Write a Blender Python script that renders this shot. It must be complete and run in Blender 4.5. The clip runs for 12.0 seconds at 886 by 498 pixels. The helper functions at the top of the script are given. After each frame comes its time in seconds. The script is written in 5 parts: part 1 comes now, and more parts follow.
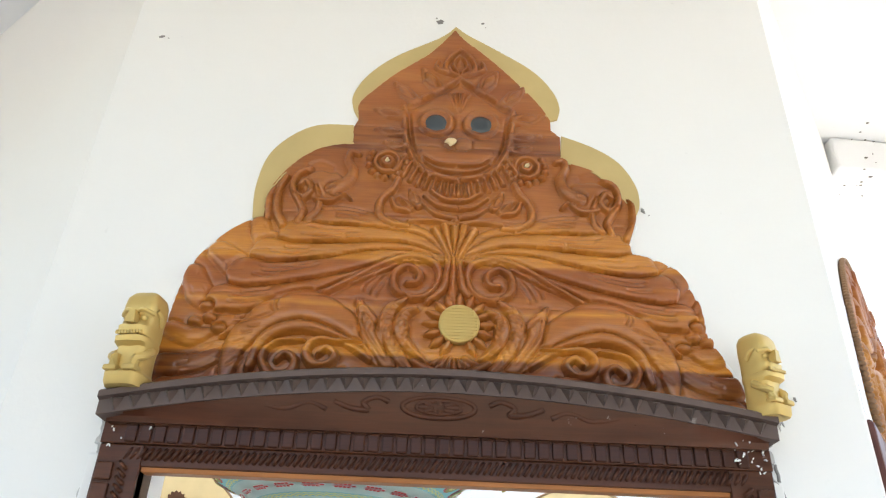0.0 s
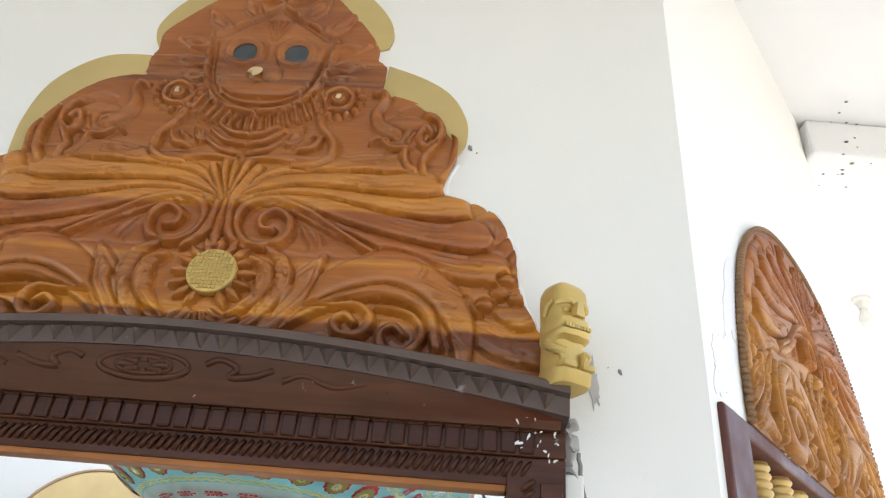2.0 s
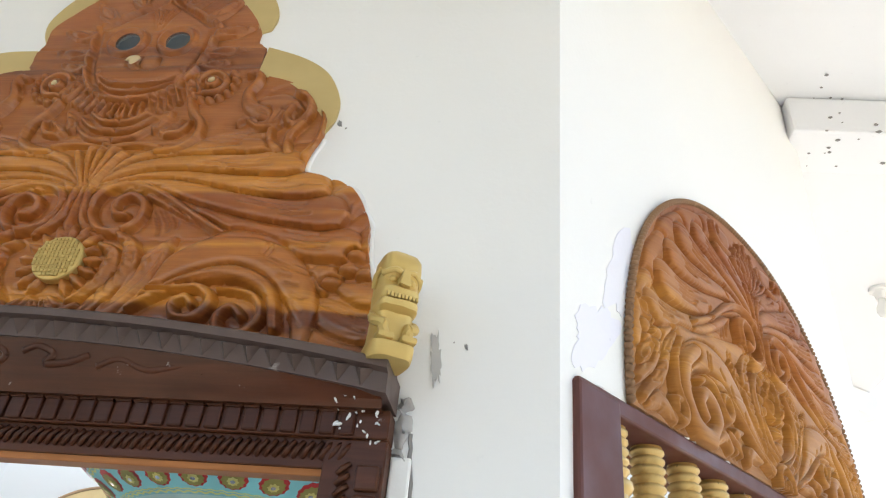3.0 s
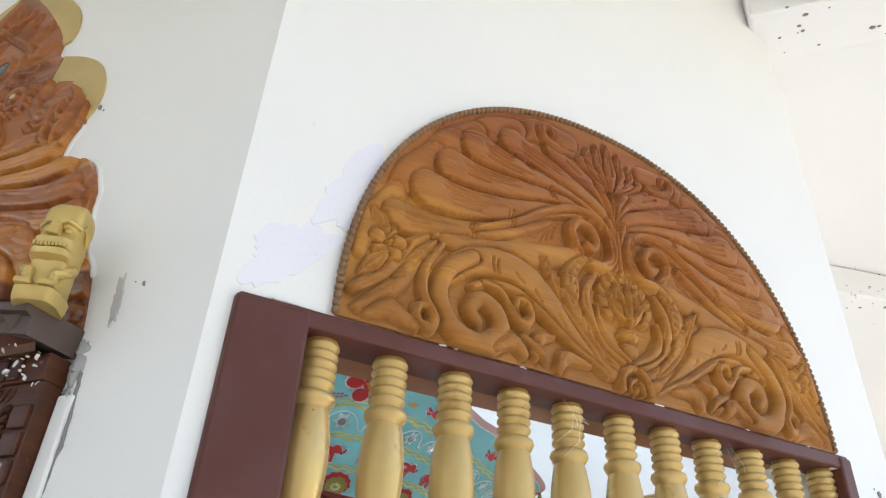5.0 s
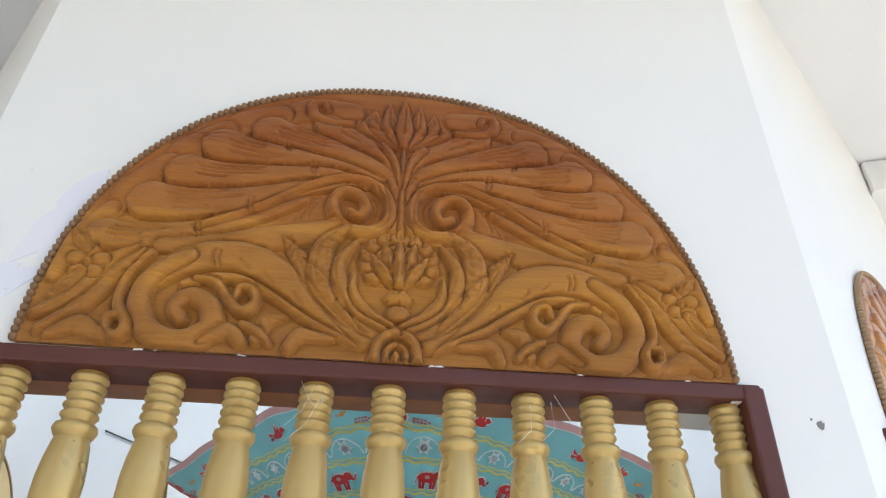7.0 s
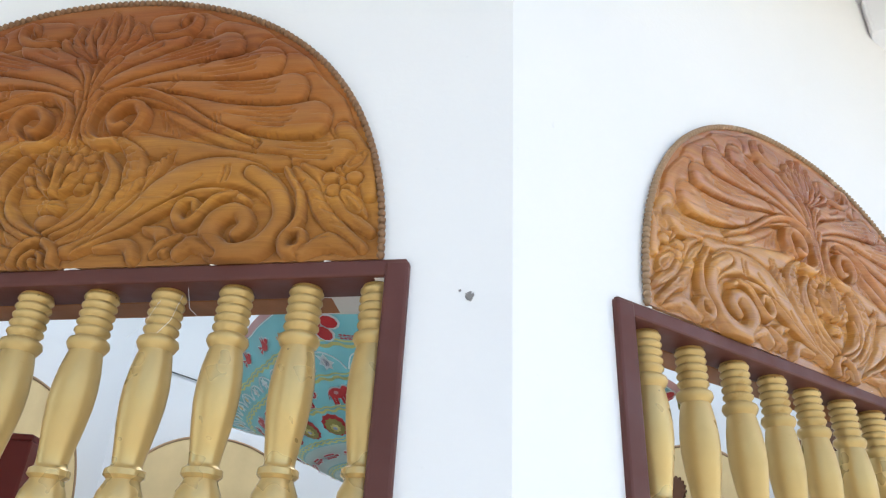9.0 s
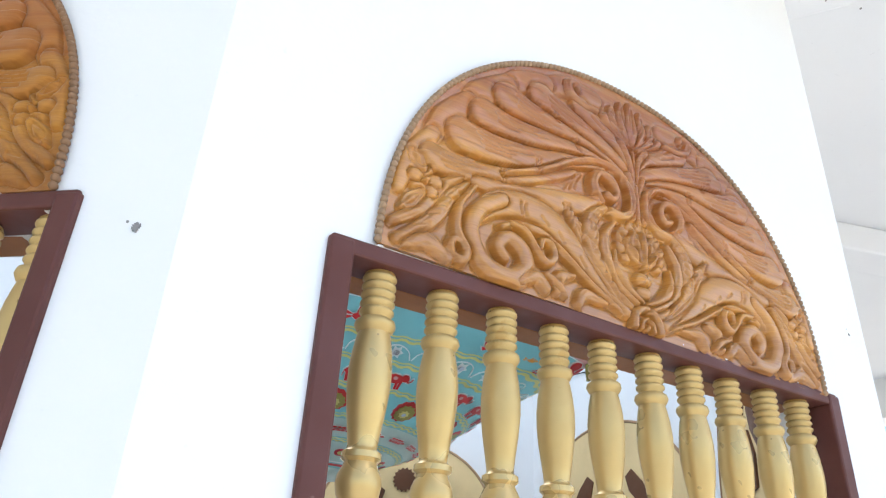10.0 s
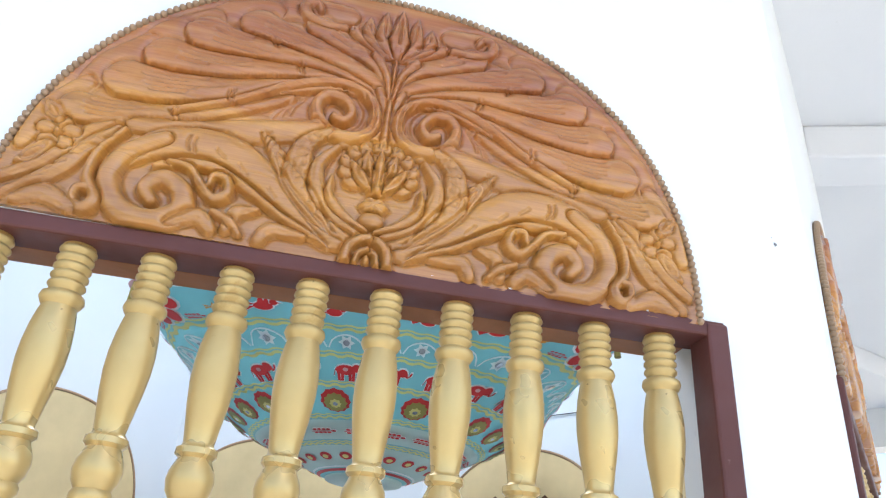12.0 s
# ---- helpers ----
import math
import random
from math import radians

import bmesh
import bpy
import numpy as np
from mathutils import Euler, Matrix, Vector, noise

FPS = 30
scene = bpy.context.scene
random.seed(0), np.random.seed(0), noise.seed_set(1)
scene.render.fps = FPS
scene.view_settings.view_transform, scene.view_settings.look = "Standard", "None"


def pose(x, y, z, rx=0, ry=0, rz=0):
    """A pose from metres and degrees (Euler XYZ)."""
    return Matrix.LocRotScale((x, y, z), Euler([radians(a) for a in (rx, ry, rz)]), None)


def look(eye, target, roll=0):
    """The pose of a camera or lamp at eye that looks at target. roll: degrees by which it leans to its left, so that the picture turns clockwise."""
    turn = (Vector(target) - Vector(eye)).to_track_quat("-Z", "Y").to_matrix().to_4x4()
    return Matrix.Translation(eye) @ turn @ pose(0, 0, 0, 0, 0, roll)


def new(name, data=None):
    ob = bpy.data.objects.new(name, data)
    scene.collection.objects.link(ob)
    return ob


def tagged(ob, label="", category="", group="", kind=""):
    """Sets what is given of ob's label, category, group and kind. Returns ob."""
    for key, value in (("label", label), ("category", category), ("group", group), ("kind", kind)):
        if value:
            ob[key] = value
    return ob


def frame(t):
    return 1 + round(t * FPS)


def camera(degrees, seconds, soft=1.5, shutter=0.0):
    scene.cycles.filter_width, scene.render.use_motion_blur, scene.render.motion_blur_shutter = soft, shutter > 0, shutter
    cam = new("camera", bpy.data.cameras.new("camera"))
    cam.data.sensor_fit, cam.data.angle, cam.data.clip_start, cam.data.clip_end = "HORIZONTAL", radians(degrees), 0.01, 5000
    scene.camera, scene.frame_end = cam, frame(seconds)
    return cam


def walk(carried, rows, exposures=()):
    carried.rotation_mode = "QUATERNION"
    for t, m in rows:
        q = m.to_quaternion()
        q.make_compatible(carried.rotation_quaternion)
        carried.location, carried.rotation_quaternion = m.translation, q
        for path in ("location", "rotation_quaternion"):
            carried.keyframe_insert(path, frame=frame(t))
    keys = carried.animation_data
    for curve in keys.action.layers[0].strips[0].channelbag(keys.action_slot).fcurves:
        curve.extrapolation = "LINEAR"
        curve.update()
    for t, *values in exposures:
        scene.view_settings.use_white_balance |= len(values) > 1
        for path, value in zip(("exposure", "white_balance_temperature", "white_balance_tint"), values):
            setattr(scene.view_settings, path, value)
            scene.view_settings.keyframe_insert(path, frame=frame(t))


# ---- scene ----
cam = camera(63.19, 12.0, soft=1.2)
PATH = [
    (0.0, pose(0.2914, -3.1441, 1.6617, 119.917, -2.132, -1.398)),
    (0.5, pose(0.3773, -3.079, 1.6617, 120.523, -2.762, -1.04)),
    (1.0, pose(0.4759, -2.98, 1.6692, 121.79, -4.196, -1.299)),
    (1.5, pose(0.5918, -2.8993, 1.6785, 123.722, -3.767, 1.484)),
    (2.0, pose(0.7636, -2.8378, 1.686, 122.337, -4.873, 1.539)),
    (2.5, pose(0.8935, -2.7712, 1.6964, 124.398, -4.583, 3.92)),
    (3.0, pose(1.0528, -2.7273, 1.6934, 123.317, -5.074, 6.105)),
    (3.5, pose(1.1933, -2.6633, 1.6897, 119.759, -3.862, 7.741)),
    (3.7, pose(1.2416, -2.6319, 1.6888, 120.578, -2.271, 7.427)),
    (5.3, pose(1.7619, -2.4203, 1.633, 124.283, -2.1, 27.333)),
    (5.5, pose(1.8221, -2.3708, 1.6306, 125.084, -1.439, 30.568)),
    (6.0, pose(2.0363, -2.2491, 1.6302, 122.01, -2.024, 39.32)),
    (6.5, pose(2.1816, -2.0933, 1.6366, 122.576, -1.946, 40.742)),
    (6.7, pose(2.2162, -2.0282, 1.6352, 123.837, -1.854, 43.144)),
    (8.3, pose(2.5332, -1.5046, 1.648, 122.018, -3.503, 52.715)),
    (8.5, pose(2.5859, -1.4252, 1.6466, 120.11, -4.479, 55.692)),
    (9.0, pose(2.6797, -1.2295, 1.6313, 118.714, -2.758, 60.08)),
    (9.5, pose(2.7172, -1.0086, 1.6309, 118.689, -2.655, 58.125)),
    (10.0, pose(2.794, -0.7774, 1.6278, 117.736, -2.85, 61.361)),
    (10.5, pose(2.8323, -0.5805, 1.6329, 118.699, -2.161, 67.444)),
    (11.0, pose(2.8431, -0.3495, 1.6355, 119.94, -1.405, 69.155)),
    (11.5, pose(2.8846, -0.104, 1.6332, 117.699, -4.271, 78.526)),
    (12.0, pose(2.8604, 0.1354, 1.6349, 118.402, -4.396, 81.994)),
]
walk(cam, PATH, exposures=[(0.0, 1.86, 6900, 10), (1.5, 1.78, 6900, 10), (2.0, 1.62, 6950, 10), (3.5, 1.50, 6900, 10), (5.5, 1.25, 6850, 10), (6.5, 1.16, 6750, 10), (8.5, 1.10, 6600, 10), (9.5, 1.26, 6400, 10), (10.5, 1.36, 6200, 10), (12.0, 1.42, 6000, 10)])

# ---- daylight ----
SUN_ELEVATION, SUN_AZIMUTH = radians(60), radians(48)
world = bpy.data.worlds.new("sky")
scene.world = world
world.use_nodes = True
sky = world.node_tree.nodes.new("ShaderNodeTexSky")
sky.sky_type, sky.sun_disc = "NISHITA", False
sky.sun_elevation, sky.sun_rotation = SUN_ELEVATION, radians(90) - SUN_AZIMUTH
world.node_tree.nodes["Background"].inputs["Strength"].default_value = 0.15
world.node_tree.links.new(sky.outputs["Color"], world.node_tree.nodes["Background"].inputs["Color"])
sun = new("sun", bpy.data.lights.new("sun", "SUN"))
sun.data.energy, sun.data.angle, sun.data.color = 4.0, radians(0.6), (1.0, 0.97, 0.93)
sun_from = Vector((math.cos(SUN_AZIMUTH) * math.cos(SUN_ELEVATION), math.sin(SUN_AZIMUTH) * math.cos(SUN_ELEVATION), math.sin(SUN_ELEVATION)))
sun.matrix_world = look(sun_from * 30, (0, 0, 0))
# unseen fill lamp, added under the ceiling to brighten the inside
well = new("inside_fill_lamp", bpy.data.lights.new("inside_fill_lamp", "AREA"))
well.data.shape, well.data.size, well.data.energy, well.data.color = "DISK", 2.2, 20.0, (0.94, 0.97, 1.0)
well.matrix_world = look((0.12, -0.03, 3.80), (0.12, -0.03, 0))


# ---- materials ----
def material(name, color, rough=0.6, metal=0.0, coat=0.0):
    m = bpy.data.materials.new(name)
    m.use_nodes = True
    b = m.node_tree.nodes["Principled BSDF"]
    b.inputs["Base Color"].default_value = (*color, 1)
    b.inputs["Roughness"].default_value = rough
    b.inputs["Metallic"].default_value = metal
    b.inputs["Coat Weight"].default_value = coat
    b.inputs["Coat Roughness"].default_value = 0.25
    b.inputs["Specular IOR Level"].default_value = 0.35
    return m


def node(m, kind, **inputs):
    n = m.node_tree.nodes.new(kind)
    for key, value in inputs.items():
        n.inputs[key.replace("_", " ")].default_value = value
    return n


def link(m, a, b):
    m.node_tree.links.new(a, b)


def coords(m, scale=(1, 1, 1), turn=(0, 0, 0)):
    """Object coordinates, stretched."""
    tc, mp = node(m, "ShaderNodeTexCoord"), node(m, "ShaderNodeMapping")
    mp.inputs["Scale"].default_value, mp.inputs["Rotation"].default_value = scale, turn
    link(m, tc.outputs["Object"], mp.inputs["Vector"])
    return mp.outputs["Vector"]


def ramp(m, factor, stops, interpolation="LINEAR"):
    r = node(m, "ShaderNodeValToRGB")
    r.color_ramp.interpolation = interpolation
    while len(r.color_ramp.elements) < len(stops):
        r.color_ramp.elements.new(0.5)
    for e, (at, color) in zip(r.color_ramp.elements, stops):
        e.position, e.color = at, (*color, 1)
    link(m, factor, r.inputs["Fac"])
    return r.outputs["Color"]


def mix(m, factor, a, b, how="MIX"):
    n = node(m, "ShaderNodeMix")
    n.data_type, n.blend_type = "RGBA", how
    for value, socket in ((factor, n.inputs[0]), (a, n.inputs[6]), (b, n.inputs[7])):
        if isinstance(value, (int, float)):
            socket.default_value = value
        elif isinstance(value, tuple):
            socket.default_value = (*value, 1)
        else:
            link(m, value, socket)
    return n.outputs[2]


def noise_of(m, vector, scale, detail=4.0, rough=0.55, distortion=0.0):
    n = node(m, "ShaderNodeTexNoise", Scale=scale, Detail=detail, Roughness=rough, Distortion=distortion)
    link(m, vector, n.inputs["Vector"])
    return n.outputs["Fac"]


def finish(m, color=None, height=None, strength=0.2, distance=0.002, rough=None):
    b = m.node_tree.nodes["Principled BSDF"]
    if color is not None:
        link(m, color, b.inputs["Base Color"])
    if rough is not None:
        link(m, rough, b.inputs["Roughness"])
    if height is not None:
        n = node(m, "ShaderNodeBump", Strength=strength, Distance=distance)
        link(m, height, n.inputs["Height"])
        link(m, n.outputs["Normal"], b.inputs["Normal"])
    return m


def value_ramp(m, factor, low, high, a=0.35, b=0.65):
    return ramp(m, factor, [(a, (low,) * 3), (b, (high,) * 3)])


def plaster(name, color, tint, blot=0.25):
    """Limewashed plaster: broad blotches, fine trowel marks and a few flecks of dirt."""
    m = material(name, color, 0.75)
    v = coords(m)
    broad = value_ramp(m, noise_of(m, v, 1.3, 3), 0.0, blot)
    c = mix(m, broad, color, tint)
    flecks = value_ramp(m, noise_of(m, v, 38, 2), 0.0, 0.35, 0.72, 0.80)
    c = mix(m, flecks, c, tuple(x * 0.72 for x in color))
    h = mix(m, 0.35, noise_of(m, v, 7, 5), noise_of(m, v, 90, 3))
    return finish(m, c, h, 0.25, 0.004)


def carved_wood(name, bands, pale, dark, coat=0.16, dusty=False, rough=(0.34, 0.55)):
    """Varnished planks laid flat: each plank its own tone, long grain, darker pores."""
    m = material(name, pale, 0.42, 0.0, coat)
    m.node_tree.nodes["Principled BSDF"].inputs["Coat Roughness"].default_value = 0.16
    m.node_tree.nodes["Principled BSDF"].inputs["Specular IOR Level"].default_value = 0.15
    v = coords(m)
    wobble = noise_of(m, coords(m, (0.9, 0.9, 2.0)), 2.2, 2)
    sep = node(m, "ShaderNodeSeparateXYZ")
    link(m, v, sep.inputs["Vector"])
    add = node(m, "ShaderNodeMath")
    add.operation = "MULTIPLY_ADD"
    link(m, wobble, add.inputs[0])
    add.inputs[1].default_value = 0.030
    link(m, sep.outputs["Z"], add.inputs[2])
    tone = ramp(m, add.outputs["Value"], bands)
    grain = noise_of(m, coords(m, (3.0, 3.0, 60.0)), 4.0, 6, 0.6, 0.8)
    c = mix(m, value_ramp(m, grain, 0.0, 0.34), tone, dark, "MULTIPLY")
    stain = value_ramp(m, noise_of(m, coords(m, (2.2, 2.2, 5.0)), 2.4, 5, 0.6, 0.5), 0.0, 0.62, 0.42, 0.66)
    c = mix(m, stain, c, tuple(0.40 + 0.60 * x for x in dark), "MULTIPLY")
    streak = noise_of(m, coords(m, (1.2, 1.2, 16.0)), 3.0, 3, 0.5, 0.6)
    c = mix(m, value_ramp(m, streak, 0.0, 0.42, 0.45, 0.7), c, pale)
    patch = value_ramp(m, noise_of(m, v, 3.0, 3), *rough)
    if dusty:
        c = mix(m, value_ramp(m, noise_of(m, v, 34, 5, 0.65), 0.0, 0.75, 0.68, 0.73), c, (0.45, 0.41, 0.38))
    return finish(m, c, grain, 0.12, 0.002, patch)


def worn_paint(name, color, under, wear=0.74, rough=0.45, metal=0.0):
    m = material(name, color, rough, metal)
    v = coords(m)
    c = mix(m, value_ramp(m, noise_of(m, v, 4.5, 4), 0.0, 0.5), color, tuple(x * 0.72 for x in color))
    c = mix(m, value_ramp(m, noise_of(m, v, 16, 5, 0.6), 0.0, 0.8, wear, wear + 0.05), c, under)
    h = mix(m, 0.5, noise_of(m, v, 60, 3), noise_of(m, v, 14, 3))
    return finish(m, c, h, 0.18, 0.003, value_ramp(m, noise_of(m, v, 9, 3), rough - 0.1, rough + 0.15))


WHITE = plaster("white_limewash", (0.82, 0.82, 0.80), (0.74, 0.75, 0.76))
PALE_BLUE = plaster("pale_blue_wall_paint", (0.74, 0.77, 0.80), (0.68, 0.72, 0.77), 0.6)
CEILING_WHITE = plaster("ceiling_whitewash", (0.78, 0.79, 0.80), (0.70, 0.71, 0.73))
LAVENDER = plaster("lavender_touch_up_paint", (0.76, 0.76, 0.84), (0.80, 0.80, 0.83), 0.7)
FLOOR_STONE = plaster("floor_stone", (0.44, 0.44, 0.43), (0.36, 0.36, 0.35), 0.8)
GROUND_EARTH = plaster("dry_ground", (0.36, 0.31, 0.24), (0.28, 0.25, 0.19), 0.9)
SHRINE_BANDS = [(0.0, (0.155, 0.046, 0.013)), (0.062, (0.165, 0.050, 0.014)), (0.068, (0.560, 0.245, 0.034)), (0.085, (0.480, 0.205, 0.030)),
                (0.100, (0.335, 0.122, 0.022)), (0.160, (0.350, 0.124, 0.022)), (0.168, (0.470, 0.200, 0.030)), (0.178, (0.320, 0.104, 0.020)),
                (0.262, (0.285, 0.088, 0.018)), (0.270, (0.480, 0.208, 0.032)), (0.350, (0.450, 0.188, 0.030)), (0.372, (0.320, 0.112, 0.021)),
                (0.545, (0.290, 0.097, 0.020)), (0.555, (0.180, 0.056, 0.015)), (0.605, (0.215, 0.068, 0.016)), (0.615, (0.300, 0.100, 0.020))]
ARCH_BANDS = [(0.0, (0.320, 0.135, 0.024)), (0.10, (0.370, 0.160, 0.026)), (0.115, (0.440, 0.200, 0.030)), (0.22, (0.360, 0.150, 0.024)),
              (0.245, (0.470, 0.215, 0.034)), (0.26, (0.360, 0.135, 0.022)), (0.40, (0.330, 0.112, 0.019)), (0.42, (0.260, 0.078, 0.015)), (0.60, (0.270, 0.084, 0.016))]
def toned(bands, red, green, blue):
    return [(at, (r * red, g * green, b * blue)) for at, (r, g, b) in bands]


SHRINE_WOOD = carved_wood("varnished_shrine_wood", toned(SHRINE_BANDS, 1.22, 1.15, 1.1), (0.46, 0.172, 0.034), (0.42, 0.25, 0.15), 0.8)
ARCH_WOOD = carved_wood("varnished_arch_wood", toned(ARCH_BANDS, 1.32, 1.38, 1.7), (0.50, 0.240, 0.074), (0.44, 0.28, 0.18), 0.8)
ARCH_WOOD.node_tree.nodes["Principled BSDF"].inputs["Coat Roughness"].default_value = 0.15
DULL_ARCH_WOOD = carved_wood("dulled_arch_wood", toned(ARCH_BANDS, 1.12, 1.12, 1.2), (0.37, 0.155, 0.040), (0.42, 0.27, 0.18), 0.08, False, (0.55, 0.75))
DULL_ARCH_WOOD.node_tree.nodes["Principled BSDF"].inputs["Sheen Weight"].default_value = 0.15
DULL_ARCH_WOOD.node_tree.nodes["Principled BSDF"].inputs["Coat Roughness"].default_value = 0.34
ARCH_WOOD.node_tree.nodes["Principled BSDF"].inputs["Coat IOR"].default_value = 1.65
MAROON = worn_paint("maroon_frame_paint", (0.110, 0.034, 0.025), (0.25, 0.15, 0.12), 0.70, 0.5)
OLD_BROWN = carved_wood("aged_dark_door_wood", [(0.0, (0.060, 0.019, 0.009)), (0.30, (0.078, 0.025, 0.011)), (0.55, (0.056, 0.018, 0.009)), (1.0, (0.084, 0.028, 0.012))], (0.125, 0.040, 0.017), (0.40, 0.32, 0.28), 0.22, True)
GREY_EDGE = worn_paint("dusty_cornice_edge", (0.110, 0.074, 0.062), (0.40, 0.36, 0.33), 0.70, 0.5)
RAW_WOOD = carved_wood("bare_soffit_wood", [(0.0, (0.36, 0.14, 0.05)), (1.0, (0.42, 0.17, 0.06))], (0.34, 0.14, 0.05), (0.5, 0.4, 0.3), 0.0)
BALUSTER_GOLD = worn_paint("pale_gold_baluster_paint", (0.61, 0.425, 0.165), (0.44, 0.28, 0.09), 0.66, 0.34, 0.42)
LION_GOLD = worn_paint("bright_gold_paint", (0.62, 0.44, 0.15), (0.40, 0.27, 0.09), 0.66, 0.42, 0.35)
GOLD_BOARD = worn_paint("matt_gold_backing_paint", (0.58, 0.44, 0.19), (0.46, 0.33, 0.13), 0.75, 0.5, 0.15)
CREAM = worn_paint("cream_arch_paint", (0.72, 0.56, 0.30), (0.60, 0.45, 0.22), 0.78, 0.5)
ROPE_PALE = worn_paint("bead_rope_wood", (0.36, 0.23, 0.13), (0.50, 0.37, 0.25), 0.62, 0.55)
ROPE_DARK = worn_paint("dark_bead_rope_wood", (0.25, 0.135, 0.065), (0.36, 0.23, 0.13), 0.64, 0.6)
DARK_RED = worn_paint("dark_red_door_paint", (0.16, 0.018, 0.014), (0.22, 0.05, 0.03), 0.78, 0.4)
EMBLEM_BROWN = worn_paint("emblem_brown_paint", (0.12, 0.050, 0.024), (0.26, 0.14, 0.06), 0.7, 0.55)
CHIPPED_WOOD = worn_paint("chipped_pale_wood", (0.66, 0.50, 0.28), (0.50, 0.30, 0.12), 0.60, 0.7)
DARK_GLASS = material("smoky_mirror_eye", (0.035, 0.045, 0.05), 0.12, 0.0, 0.6)
BLACK_WIRE = material("black_cable", (0.03, 0.03, 0.032), 0.5)
DIRT = material("cobweb_dirt", (0.24, 0.23, 0.22), 0.9)
MORTAR = plaster("rough_mortar", (0.56, 0.55, 0.53), (0.36, 0.35, 0.34), 0.9)


def cloth(name, color):
    m = material(name, color, 0.85)
    m.node_tree.nodes["Principled BSDF"].inputs["Sheen Weight"].default_value = 0.25
    v = coords(m)
    c = mix(m, value_ramp(m, noise_of(m, v, 6, 3), 0.0, 0.5), color, tuple(x * 0.78 for x in color))
    return finish(m, c, noise_of(m, v, 420, 2), 0.35, 0.001)


TEAL = cloth("teal_cotton", (0.27, 0.49, 0.50))
RED_CLOTH = cloth("red_applique_felt", (0.62, 0.03, 0.03))
YELLOW_CLOTH = cloth("yellow_stitching", (0.74, 0.66, 0.22))
WHITE_CLOTH = cloth("white_chain_stitch", (0.80, 0.82, 0.80))
OLIVE_CLOTH = cloth("olive_applique", (0.36, 0.30, 0.07))
ORANGE_CLOTH = cloth("orange_applique", (0.70, 0.28, 0.05))
PALE_CLOTH = cloth("faded_teal_cotton", (0.52, 0.66, 0.60))
PINK_CLOTH = cloth("pale_pink_border", (0.72, 0.40, 0.38))
TIN_MIRROR = material("mirror_sequin", (0.75, 0.76, 0.76), 0.1, 1.0)


# ---- building helpers ----
def finished(bm, name, mats, parent=None, smooth=False, angle=None):
    me = bpy.data.meshes.new(name)
    bmesh.ops.recalc_face_normals(bm, faces=bm.faces)
    bm.to_mesh(me)
    bm.free()
    for m in mats if isinstance(mats, (list, tuple)) else [mats]:
        me.materials.append(m)
    if smooth:
        me.shade_smooth()
        if angle:
            me.set_sharp_from_angle(angle=radians(angle))
    ob = new(name, me)
    if parent is not None:
        ob.parent = parent
    return ob


def part(name, bm, mat, parent, label="", smooth=False, angle=None):
    ob = finished(bm, name, mat, parent, smooth, angle)
    return tagged(ob, label) if label else ob


def empty_thing(name, m, label, category, group="", kind=""):
    ob = new(name)
    ob.matrix_world = m
    return tagged(ob, label, category, group, kind)


def add_box(bm, x0, x1, y0, y1, z0, z1, bevel=0.0):
    made = bmesh.ops.create_cube(bm, size=1.0)["verts"]
    for v in made:
        v.co = Vector(((x0 + x1) / 2 + v.co.x * (x1 - x0), (y0 + y1) / 2 + v.co.y * (y1 - y0), (z0 + z1) / 2 + v.co.z * (z1 - z0)))
    if bevel:
        edges = list({e for v in made for e in v.link_edges})
        bmesh.ops.bevel(bm, geom=edges, offset=bevel, segments=2, affect="EDGES", profile=0.5)
    return made


def add_ball(bm, centre, size, segments=14, rings=9):
    made = bmesh.ops.create_uvsphere(bm, u_segments=segments, v_segments=rings, radius=1.0)["verts"]
    for v in made:
        v.co = Vector(centre) + Vector((v.co.x * size[0], v.co.y * size[1], v.co.z * size[2]))
    return made


def add_lathe(bm, profile, segments=20, at=(0, 0, 0)):
    """A turned shape about z from (radius, height) pairs."""
    rings = []
    for r, z in profile:
        rings.append([bm.verts.new((at[0] + r * math.cos(2 * math.pi * i / segments), at[1] + r * math.sin(2 * math.pi * i / segments), at[2] + z)) for i in range(segments)])
    for a, b in zip(rings, rings[1:]):
        for i in range(segments):
            j = (i + 1) % segments
            bm.faces.new((a[i], a[j], b[j], b[i]))
    bm.faces.new(rings[0][::-1])
    bm.faces.new(rings[-1])


def curve_points(points, per=10):
    """A smooth line through the points (Catmull-Rom)."""
    p = np.array([points[0], *points, points[-1]], float)
    out = []
    for i in range(1, len(p) - 2):
        for s in np.linspace(0, 1, per, endpoint=False):
            a, b, c, d = p[i - 1], p[i], p[i + 1], p[i + 2]
            out.append(0.5 * (2 * b + (c - a) * s + (2 * a - 5 * b + 4 * c - d) * s * s + (3 * b - a - 3 * c + d) * s ** 3))
    out.append(p[-2])
    return np.array(out)


def add_tube(bm, points, radius, segments=6, taper=1.0):
    """A round bar along 3D points."""
    pts = [Vector(p) for p in points]
    rings = []
    for i, p in enumerate(pts):
        d = (pts[min(i + 1, len(pts) - 1)] - pts[max(i - 1, 0)]).normalized()
        side = d.cross(Vector((0.13, 0.27, 0.95))).normalized()
        up = side.cross(d)
        r = radius * (1 + (taper - 1) * i / max(1, len(pts) - 1))
        rings.append([bm.verts.new(p + (side * math.cos(a) + up * math.sin(a)) * r) for a in [2 * math.pi * k / segments for k in range(segments)]])
    for a, b in zip(rings, rings[1:]):
        for i in range(segments):
            bm.faces.new((a[i], a[(i + 1) % segments], b[(i + 1) % segments], b[i]))
    bm.faces.new(rings[0][::-1])
    bm.faces.new(rings[-1])


